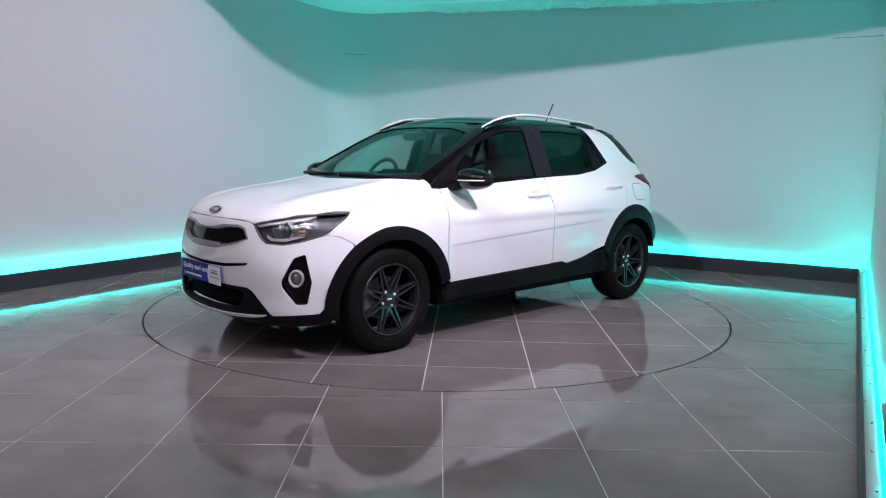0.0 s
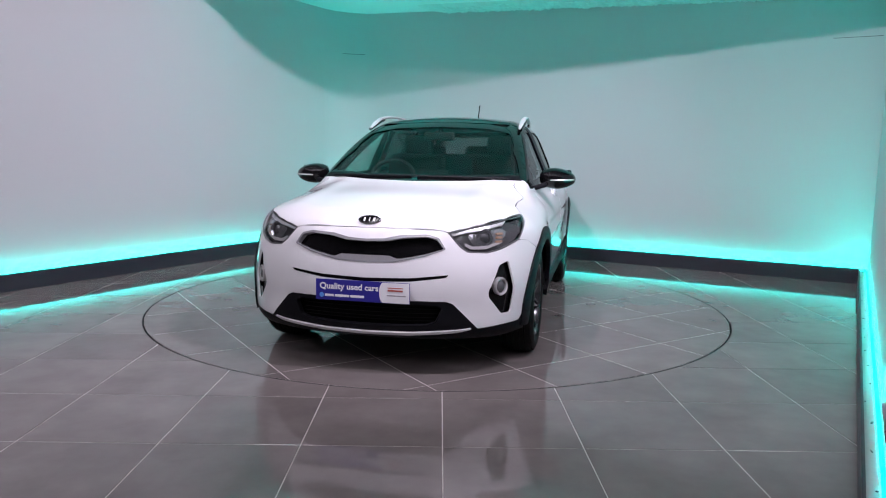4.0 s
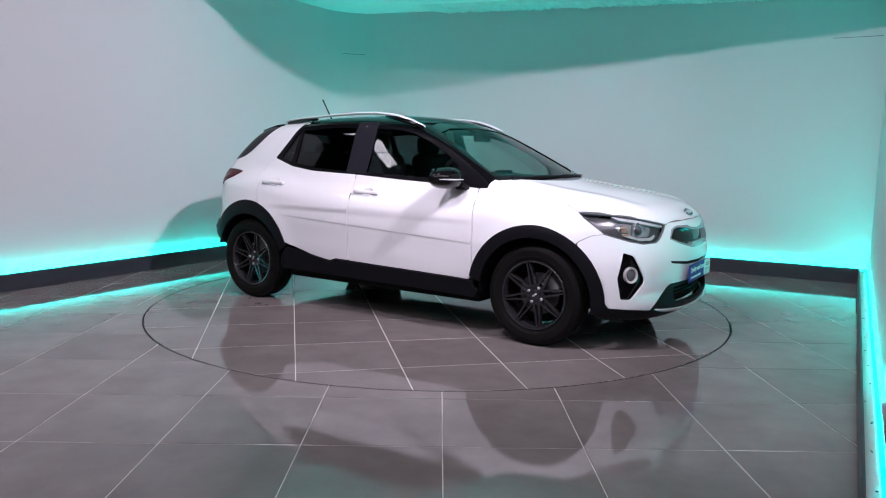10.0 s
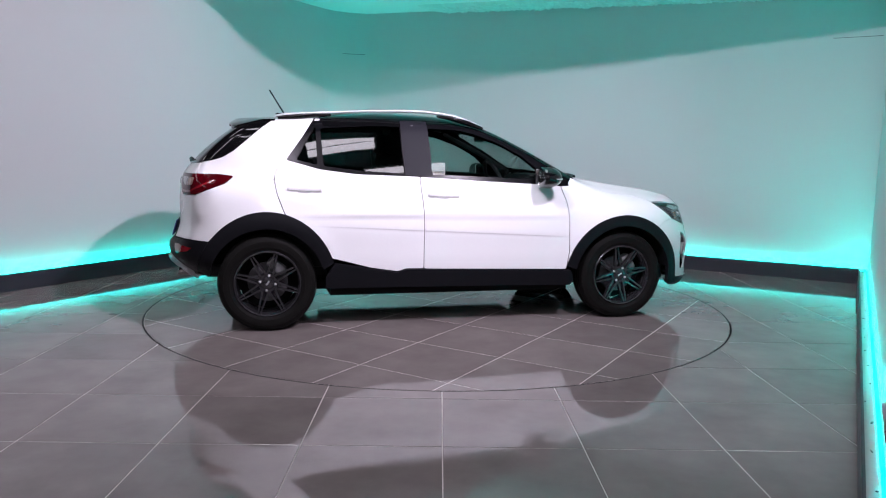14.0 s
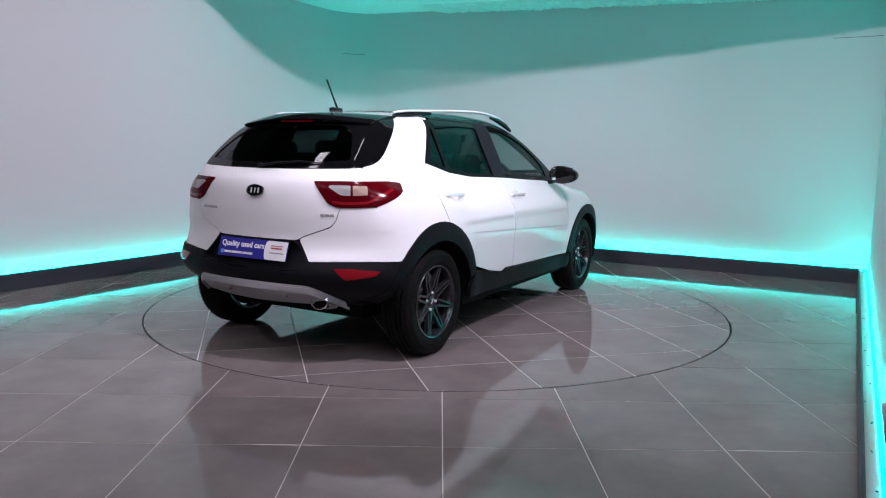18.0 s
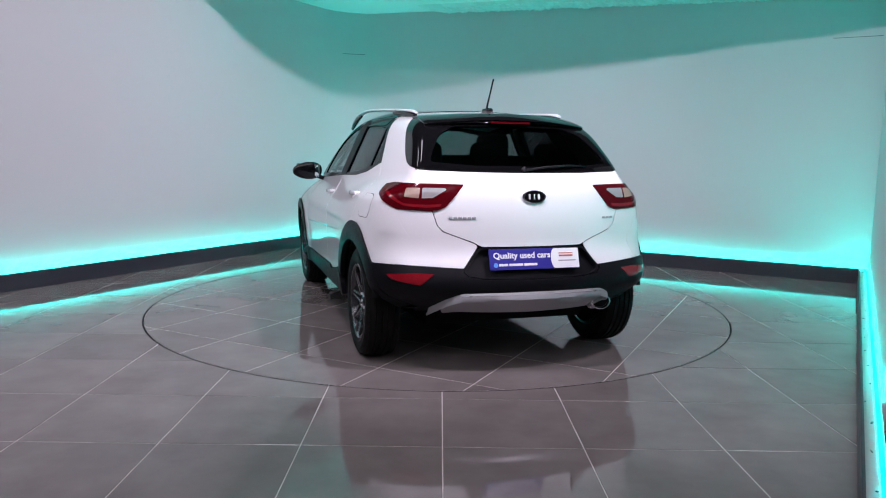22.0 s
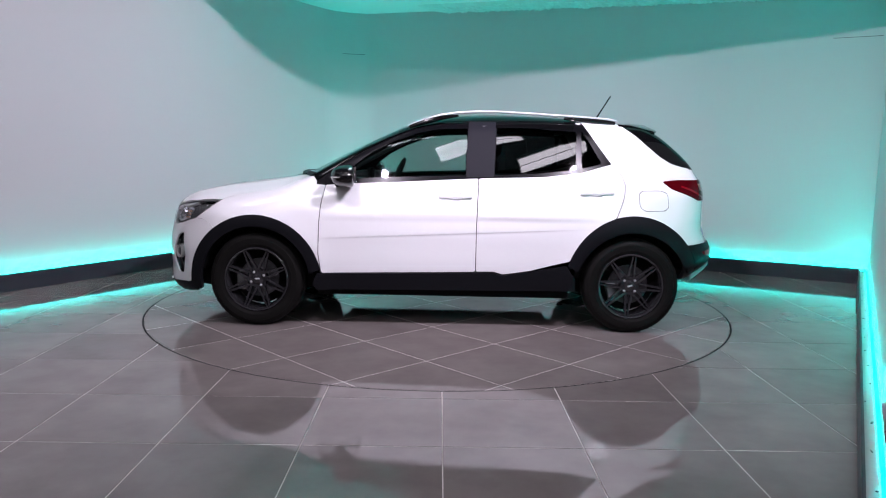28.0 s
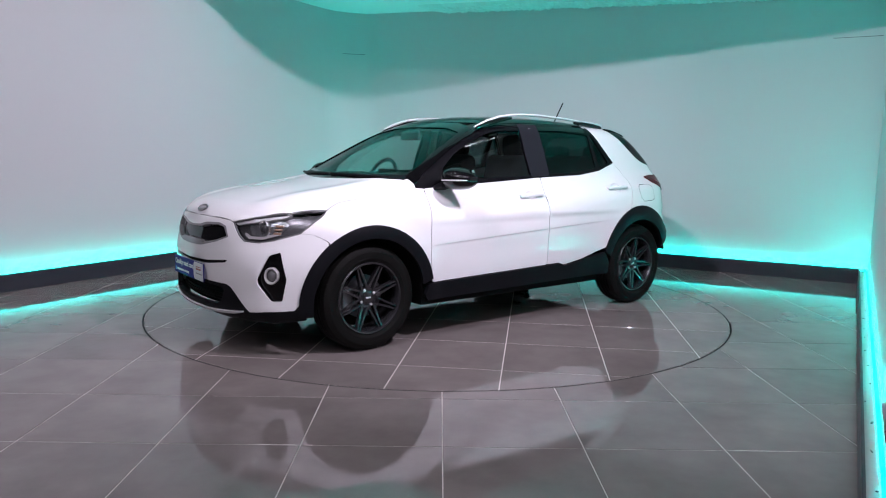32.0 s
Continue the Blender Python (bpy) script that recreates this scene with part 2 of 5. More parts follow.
def skirting(which):
    board = part("baseboard", strip_between(course(which, 0.0), course(which, 0.012), 0.0, SKIRT_H), SKIRT, angle=40)
    tagged(board, "dark slate-grey skirting box along the wall, lit on top by a strip", "skirting", kind="structure")
    part("ledge", strip_between(course(which, 0.013), course(which, SKIRT_D - 0.001), 0.05, SKIRT_H - 0.022), LEDGE, board, "dusty pale top ledge", angle=40)
    strip = part("led_strip", strip_between(course(which, SKIRT_D - 0.026), course(which, SKIRT_D - 0.008), SKIRT_H - 0.021, SKIRT_H - 0.0195), TEAL, angle=40)
    if which == "right":
        a, b = course(which, 0.0)
        d, out = (b - a).normalized(), (course(which, 1.0)[0] - a)
        spots_rng = random.Random(5)
        for k in range(17):
            c = a + d * (0.10 + 0.33 * k + spots_rng.uniform(-0.05, 0.05)) + out * spots_rng.uniform(0.019, 0.050)
            part("strip_clip", box((0.008 + spots_rng.uniform(0, 0.022), 0.004 + spots_rng.uniform(0, 0.005), 0.003), (c.x, c.y, SKIRT_H - 0.0205), 0.001, turn=Matrix.Rotation(math.atan2(d.y, d.x) + spots_rng.uniform(-0.6, 0.6), 4, "Z")), SKIRT, board, "dark clip on the ledge")
    return tagged(strip, "glowing teal light strip lying on the skirting ledge", "light strip", "teal strips")


booth_wall("wall_left", "left", 0.79, "white painted wall washed by teal light from below")
back_wall = booth_wall("wall_back", "back", 1.0, "white painted wall curving round the corner, washed by teal light")
booth_wall("wall_right", "right", 0.76, "white painted side wall beside a glowing teal strip")
for which in ("left", "back", "right"):
    skirting(which)
# board joints that show through the paint
arc_wall = bend(SKIRT_D - 0.0012)
part("board_joint", strip_between([p for p in arc_wall[5:11]], [p for p in bend(SKIRT_D + 0.001)[5:11]], 2.485, 2.491), JOINT, back_wall, "dark board joint", smooth=False)
for p0, z in ((5.72, 2.372),):
    a = offset_line(BACK_L, BACK_R, SKIRT_D - 0.0012)[0] + ALONG * p0
    part("board_joint", strip_between([a, a + ALONG * 0.42], [a - INTO * 0.003, a + ALONG * 0.42 - INTO * 0.003], z, z + 0.005), JOINT, back_wall, "dark board joint", smooth=False)

# ceiling sheet: its unseen open edge sweeps in towards the near corner, curved to throw the wall shadows
EDGE_U = (-0.6, 1.45, 2.05, 2.6, 3.0, 3.35, 3.6, 3.8, 4.05, 4.4, 4.95, 5.4, 6.4)
EDGE_V = (3.00, 3.03, 3.10, 3.20, 3.23, 3.19, 3.06, 2.92, 2.76, 2.51, 2.19, 1.87, 1.40)
bm = bmesh.new()
cols = []
for u in np.linspace(-0.6, 6.4, 71):
    v1 = float(np.interp(u, EDGE_U, EDGE_V))
    col = []
    for k in range(11):
        p = BACK_L + ALONG * u - INTO * 0.30 + INTO * (v1 + 0.30) * k / 10
        col.append((bm.verts.new((p.x, p.y, ceil_z(p))), bm.verts.new((p.x, p.y, ceil_z(p) + 0.03))))
    cols.append(col)
for ca, cb in zip(cols, cols[1:]):
    for k in range(10):
        bm.faces.new((ca[k][0], cb[k][0], cb[k + 1][0], ca[k + 1][0]))
        bm.faces.new((ca[k][1], ca[k + 1][1], cb[k + 1][1], cb[k][1]))
    for k in (0, 10):
        bm.faces.new((ca[k][0], ca[k][1], cb[k][1], cb[k][0]))
for col in (cols[0], cols[-1]):
    for k in range(10):
        bm.faces.new((col[k][0], col[k + 1][0], col[k + 1][1], col[k][1]))
ceiling = tagged(part("ceiling", bm, CEIL, angle=30), "pale ceiling sheet tinted teal by the strips", "ceiling", kind="structure")
# a crumpled cover strip along the joint with the back wall
rough = random.Random(11)
bm = bmesh.new()
rows = []
for k in range(190):
    u = 1.25 + 4.6 * k / 189
    fade = min(1.0, (u - 1.25) / 0.25)
    row = []
    for j in range(9):
        p = BACK_L + ALONG * (u + rough.uniform(-0.008, 0.008)) + INTO * (-0.075 + 0.055 * j)
        drop = 0.006 + fade * (0.008 + 0.012 * math.sin(u * 5.3 + j) ** 2 + rough.uniform(0, 0.02))
        if j == 8:
            drop = -0.004
        row.append(bm.verts.new((p.x, p.y, ceil_z(p) - drop)))
    rows.append(row)
for ra, rb in zip(rows, rows[1:]):
    for j in range(8):
        bm.faces.new((ra[j], rb[j], rb[j + 1], ra[j + 1]))
part("cover_strip", bm, CEIL_FILM, ceiling, "crumpled glossy film along the ceiling joint", angle=18)


# ---- the car's skin, as one smooth implicit surface (x forward, y left, z up, from mid-wheelbase on the ground) ----
def spline(xs, ys):
    """Natural cubic spline, straight beyond its ends."""
    x, y = np.array(xs, float), np.array(ys, float)
    n, h = len(x), np.diff(x)
    a = np.zeros((n, n))
    r = np.zeros(n)
    a[0, 0] = a[-1, -1] = 1
    for i in range(1, n - 1):
        a[i, i - 1:i + 2] = h[i - 1], 2 * (h[i - 1] + h[i]), h[i]
        r[i] = 6 * ((y[i + 1] - y[i]) / h[i] - (y[i] - y[i - 1]) / h[i - 1])
    m = np.linalg.solve(a, r)

    def at(q):
        q = np.asarray(q, float)
        c = np.clip(q, x[0], x[-1])
        i = np.clip(np.searchsorted(x, c) - 1, 0, n - 2)
        lo, hi = x[i + 1] - c, c - x[i]
        v = (m[i] * lo ** 3 + m[i + 1] * hi ** 3) / (6 * h[i]) + (y[i] / h[i] - m[i] * h[i] / 6) * lo + (y[i + 1] / h[i] - m[i + 1] * h[i] / 6) * hi
        s0 = (y[1] - y[0]) / h[0] - h[0] * m[1] / 6
        s1 = (y[-1] - y[-2]) / h[-1] + h[-1] * m[-2] / 6
        return v + np.minimum(q - x[0], 0) * s0 + np.maximum(q - x[-1], 0) * s1
    return at


def smax(a, b, k):
    h = np.maximum(k - np.abs(a - b), 0) / k
    return np.maximum(a, b) + h * h * k / 4


def smin(a, b, k):
    return -smax(-a, -b, k)


def gate(v, lo, hi, soft):
    """1 between lo and hi, with soft shoulders."""
    return 1 / (1 + np.exp(-(v - lo) / soft)) / (1 + np.exp((v - hi) / soft))


flank = spline([0.10, 0.25, 0.40, 0.55, 0.68, 0.80, 0.92, 1.02, 1.12, 1.25], [0.80, 0.842, 0.864, 0.875, 0.878, 0.870, 0.846, 0.806, 0.745, 0.66])
nose_in = spline([1.0, 1.3, 1.6, 1.9, 2.15], [0.0, 0.004, 0.03, 0.09, 0.16])
tail_in = spline([-2.1, -1.8, -1.5, -1.2, -0.9], [0.12, 0.06, 0.022, 0.004, 0.0])
deck = spline([-2.1, -1.8, -1.5, -1.15, -0.8, -0.3, 0.3, 0.8, 1.0, 1.3, 1.6, 1.86, 2.0, 2.12], [1.07, 1.11, 1.12, 1.12, 1.075, 1.045, 1.03, 1.04, 1.048, 1.008, 0.968, 0.912, 0.868, 0.81])
nose = spline([0.10, 0.20, 0.27, 0.36, 0.46, 0.56, 0.66, 0.75, 0.82, 0.90, 1.0], [1.96, 2.04, 2.085, 2.09, 2.095, 2.095, 2.085, 2.065, 2.035, 1.96, 1.82])
rump = spline([0.10, 0.22, 0.32, 0.42, 0.52, 0.60, 0.68, 0.80, 0.92, 1.0, 1.08, 1.2], [-1.62, -1.72, -1.84, -1.945, -1.99, -1.965, -1.93, -1.92, -1.915, -1.90, -1.86, -1.74])
screen = spline([0.9, 1.03, 1.2, 1.35, 1.46, 1.55], [1.34, 1.10, 0.775, 0.465, 0.21, -0.02])
backlight = spline([1.0, 1.12, 1.25, 1.38, 1.46, 1.55], [-1.86, -1.825, -1.70, -1.53, -1.39, -1.2])
roofline = spline([-1.8, -1.4, -1.2, -0.8, -0.3, 0.1, 0.3, 0.6], [1.415, 1.452, 1.468, 1.495, 1.505, 1.478, 1.445, 1.37])
cabin_in = spline([-1.9, -1.5, -1.0, -0.3, 0.3, 0.9, 1.2], [0.115, 0.065, 0.018, 0.0, 0.004, 0.04, 0.085])
AXLE, WHEEL_R, TRACK = 1.29, 0.326, 0.765


def CREASE(x):
    """Height of the fold along the doors."""
    return 0.664 - 0.05 * x


def skin(p):
    x, y, z = p[..., 0], np.abs(p[..., 1]), p[..., 2]
    w = flank(z) - nose_in(np.maximum(x, 1.0)) * (0.45 + 0.55 * gate(z, 0.55, 2, 0.08)) - tail_in(np.minimum(x, -0.9))
    for ax in (AXLE, -AXLE):
        r = np.hypot(x - ax, (z - 0.33) * 1.02)
        w = w + 0.018 * np.exp(-((r - 0.42) / 0.09) ** 2)
    mid = gate(x, -0.80, 0.80, 0.07)
    d = z - CREASE(x)
    w = w - 0.004 * mid * np.exp(-((z - 0.565) / 0.085) ** 2) + 0.0035 * mid * np.exp(-(d / 0.06) ** 2) / (1 + np.exp(np.clip(-d / 0.0018, -50, 50)))
    w = w + 0.006 * gate(x, -1.6, 1.2, 0.1) * np.exp(-((z - 0.965) / 0.03) ** 2)
    w = w - 0.05 * gate(-x, 1.56, 9, 0.05) * gate(-z, -0.40, 9, 0.035)
    side = y - w
    bow = 0.30 * y ** 2 + 0.34 * y ** 4 - 0.036 * gate(-z, -0.63, 9, 0.04) * (y / 0.7) ** 2
    front = x - nose(z) + bow
    rear = rump(z) + 0.24 * y ** 2 + 0.10 * y ** 4 + 0.20 * y ** 2 * gate(-z, -0.43, 9, 0.03) - x
    hump = 0.012 * gate(x, 0.9, 2.0, 0.1) * np.exp(-((y - 0.50) / 0.08) ** 2)
    top = z - deck(x) + 0.045 * (y / 0.7) ** 2 + 0.03 * (y / 0.7) ** 6 - hump
    low = 0.20 - z
    body = smax(side, front, 0.16)
    body = smax(body, rear, 0.14)
    body = smax(body, top, 0.07)
    body = smax(body, low, 0.06)
    g = y - (0.752 - 0.44 * (z - 1.05) - 0.25 * np.maximum(z - 1.30, 0) ** 2 - cabin_in(x))
    roof = z - roofline(x) + 0.05 * (y / 0.6) ** 2
    ws = (x - screen(z) + 0.31 * y ** 2) * 0.5
    bl = (backlight(np.maximum(z, 1.0)) + 0.22 * y ** 2 + 0.1 * y ** 4 - x) * 0.7
    cab = smax(smax(g, roof, 0.10), smax(ws, bl, 0.02), 0.05)
    cab = smax(cab, 0.8 - z, 0.02)
    return smin(body, cab, 0.05)


def slope(p):
    e = 1e-3
    g = np.stack([skin(p + np.eye(3)[i] * e) - skin(p - np.eye(3)[i] * e) for i in range(3)], -1)
    return g / np.linalg.norm(g, axis=-1, keepdims=True)


def meet(start, way, reach):
    """Where rays from outside first enter the skin."""
    ts = np.linspace(0, reach, 90)
    f = np.stack([skin(start + way * t) for t in ts], 1)
    inside = f < 0
    hit = inside.any(1)
    i = np.where(hit, inside.argmax(1), f.argmin(1))
    lo, hi = ts[np.maximum(i - 1, 0)], ts[i]
    for _ in range(26):
        c = (lo + hi) / 2
        neg = skin(start + way * c[:, None]) < 0
        hi, lo = np.where(neg, c, hi), np.where(neg, lo, c)
    t = np.where(hit, (lo + hi) / 2, ts[i])
    return start + way * t[:, None]


NOSE_X, TAIL_X, CYL_R = 0.9, -0.9, 1.1


def flatten(pts, how):
    """Outline points (x, y, z) to the two coordinates of a projection."""
    p = np.array(pts, float)
    if how in ("left", "right"):
        return p[:, [0, 2]]
    if how == "top":
        return p[:, [0, 1]]
    if how in ("front", "back"):
        return p[:, [1, 2]]
    x0 = NOSE_X if how == "nose" else TAIL_X
    a = np.arctan2(p[:, 1], (p[:, 0] - x0) * (1 if how == "nose" else -1))
    return np.stack([a * CYL_R, p[:, 2]], 1)


def project(q, how):
    n, z = len(q), np.zeros(len(q))
    if how in ("left", "right"):
        s = 1 if how == "left" else -1
        return meet(np.stack([q[:, 0], z + 1.2 * s, q[:, 1]], 1), np.array([[0, -s, 0.0]]), 1.2)
    if how == "top":
        return meet(np.stack([q[:, 0], q[:, 1], z + 1.7], 1), np.array([[0, 0, -1.0]]), 1.2)
    if how in ("front", "back"):
        s = 1 if how == "front" else -1
        return meet(np.stack([z + (1.25 if s > 0 else -2.2), q[:, 0], q[:, 1]], 1), np.array([[-s, 0, 0.0]]), 1.5)
    s, x0 = (1, NOSE_X) if how == "nose" else (-1, TAIL_X)
    a = q[:, 0] / CYL_R
    way = np.stack([np.cos(a) * s, np.sin(a), z], 1)
    return meet(np.array([[x0, 0, 0]]) + way * 1.6 + np.stack([z, z, q[:, 1]], 1), -way, 1.5)


def inside_of(q, poly):
    res = np.zeros(len(q), bool)
    for (x0, y0), (x1, y1) in zip(poly, np.roll(poly, -1, 0)):
        if abs(y1 - y0) > 1e-12:
            cut = ((y0 > q[:, 1]) != (y1 > q[:, 1])) & (q[:, 0] < (x1 - x0) * (q[:, 1] - y0) / (y1 - y0) + x0)
            res ^= cut
    return res


def soften(poly, r):
    """Rounds the corners of a flat outline."""
    if r <= 0:
        return np.array(poly)
    out, n = [], len(poly)
    for i in range(n):
        a, b, c = poly[i - 1], poly[i], poly[(i + 1) % n]
        u, v = a - b, c - b
        lu, lv = np.linalg.norm(u), np.linalg.norm(v)
        if lu < 1e-6 or lv < 1e-6:
            continue
        k = min(r, lu * 0.45, lv * 0.45)
        p, q = b + u / lu * k, b + v / lv * k
        for t in (0, 0.25, 0.5, 0.75, 1):
            out.append((1 - t) ** 2 * p + 2 * t * (1 - t) * b + t * t * q)
    return np.array(out)


def respace(poly, h):
    out = []
    for a, b in zip(poly, np.roll(poly, -1, 0)):
        n = max(1, int(np.ceil(np.linalg.norm(b - a) / h)))
        out += [a + (b - a) * i / n for i in range(n)]
    return np.array(out)


def edge_gap(q, poly):
    best = np.full(len(q), 9.0)
    for a, b in zip(poly, np.roll(poly, -1, 0)):
        d = b - a
        t = np.clip(((q - a) @ d) / max(d @ d, 1e-12), 0, 1)
        best = np.minimum(best, np.linalg.norm(q - a - t[:, None] * d, axis=1))
    return best


def patch(name, outline, how, material, parent, label="", holes=(), lift=0.0, thick=0.012, h=0.03, r=0.02, hole_r=None, swell=0.0, lip=0.0, fold=None):
    """A panel of the skin inside an outline, seen by one projection, raised by lift, with its edges turned in."""
    from mathutils.geometry import delaunay_2d_cdt
    rims = [respace(soften(flatten(outline, how), r), h)]
    rims += [respace(soften(flatten(o, how), r if hole_r is None else hole_r), h) for o in holes]
    lo, hi = rims[0].min(0), rims[0].max(0)
    gx, gy = np.meshgrid(np.arange(lo[0], hi[0], h), np.arange(lo[1], hi[1], h * 0.9))
    gx = gx + (np.arange(gx.shape[0]) % 2)[:, None] * h / 2
    q = np.stack([gx.ravel(), gy.ravel()], 1)
    keep = inside_of(q, rims[0])
    for o in rims[1:]:
        keep &= ~inside_of(q, o)
    for o in rims:
        keep &= edge_gap(q, o) > h * 0.45
    extra = []
    if fold:
        at = q[:, 1] - fold(q[:, 0])
        keep &= np.abs(at) > 0.017
        fx = np.arange(lo[0], hi[0], 0.02)
        for up in (-0.010, -0.0045, 0.0, 0.0045, 0.010):
            row = np.stack([fx, fold(fx) + up], 1)
            extra += list(row[inside_of(row, rims[0]) & (edge_gap(row, rims[0]) > 0.004)])
    pts, edges = [], []
    for o in rims:
        s = len(pts)
        pts += list(o)
        edges += [(s + i, s + (i + 1) % len(o)) for i in range(len(o))]
    pts += list(q[keep]) + extra
    vs, _, fs, *_ = delaunay_2d_cdt([Vector(p) for p in pts], edges, [], 0, 1e-7)
    flat = np.array([(v[0], v[1]) for v in vs])
    tri = np.array([f[:3] for f in fs])
    mid = flat[tri].mean(1)
    ok = inside_of(mid, rims[0])
    for o in rims[1:]:
        ok &= ~inside_of(mid, o)
    tri = tri[ok]
    p = project(flat, how)
    n = slope(p)
    gap = np.minimum.reduce([edge_gap(flat, o) for o in rims])
    up = lift + swell * (1 - np.exp(-gap / 0.02)) - lip * np.exp(-(gap / 0.006) ** 2)
    p = p + n * np.broadcast_to(up, (len(p),))[:, None]
    verts, faces, normals = list(map(tuple, p)), [], list(n)
    cr = np.cross(p[tri[:, 1]] - p[tri[:, 0]], p[tri[:, 2]] - p[tri[:, 0]])
    flip = (cr * n[tri[:, 0]]).sum(1) < 0
    tri[flip] = tri[flip][:, ::-1]
    faces = [tuple(int(i) for i in t) for t in tri]
    count = {}
    for t in faces:
        for a, b in ((t[0], t[1]), (t[1], t[2]), (t[2], t[0])):
            count[(a, b)] = 1
    border = [(a, b) for a, b in count if (b, a) not in count]
    if thick:
        made = {}

        def twin(i, down):
            key = (i, down)
            if key not in made:
                verts.append(tuple(p[i] - n[i] * (thick if down else 0.0)))
                normals.append(n[i])
                made[key] = len(verts) - 1
            return made[key]
        for a, b in border:
            faces.append((twin(b, False), twin(a, False), twin(a, True), twin(b, True)))
    me = bpy.data.meshes.new(name)
    me.from_pydata(verts, [], faces)
    me.materials.append(material)
    me.polygons.foreach_set("use_smooth", [True] * len(me.polygons))
    me.update()
    if not swell and not lip:
        nt, loops = len(tri), []
        for poly in me.polygons:
            if poly.index < nt:
                loops += [tuple(normals[i]) for i in poly.vertices]
            else:
                loops += [tuple(poly.normal)] * len(poly.vertices)
        me.normals_split_custom_set(loops)
    ob = new(name, me)
    ob.parent = parent
    if label:
        ob["label"] = label
    return ob


def both(pts, s):
    return [(x, y * s, z) for x, y, z in pts]


def xz(*pts):
    return [(x, 0, z) for x, z in pts]


def yz(*pts):
    return [(0, y, z) for y, z in pts]


def mirrored(half):
    """A closed outline from its left half, listed from the centre line round to the centre line."""
    return list(half) + [(x, -y, z) for x, y, z in reversed(half) if abs(y) > 1e-6]


def on_side(*pts):
    """Points of the left flank at the given (x, z)."""
    return [tuple(v) for v in project(np.array(pts, float), "left")]


def on_face(*pts):
    """Points of the nose at the given (y, z)."""
    q = np.array(pts, float)
    z = np.zeros(len(q))
    return [tuple(v) for v in meet(np.stack([z + 2.4, q[:, 0], q[:, 1]], 1), np.array([[-1.0, 0, 0]]), 1.8)]


# ---- the car ----
car = empty("car")
tagged(car, "white compact crossover car with black roof and cladding on a turntable", "car")


def arc(cx, cz, r, a0, a1, n=14, rz=None):
    return [(cx + r * math.cos(radians(a)), 0, cz + (rz or r) * math.sin(radians(a))) for a in np.linspace(a0, a1, n)]


HANDLES = ((-0.083, 0.921), (-1.040, 0.960))
door_of, rear_door_of = {}, {}


def handle_hole(hx, hz, k=1.0):
    """The oval dish behind a door handle."""
    return [(hx + 0.052 * k * math.cos(a), 0, hz + 0.033 * k * math.sin(a)) for a in np.linspace(0, 2 * math.pi, 24, endpoint=False)]


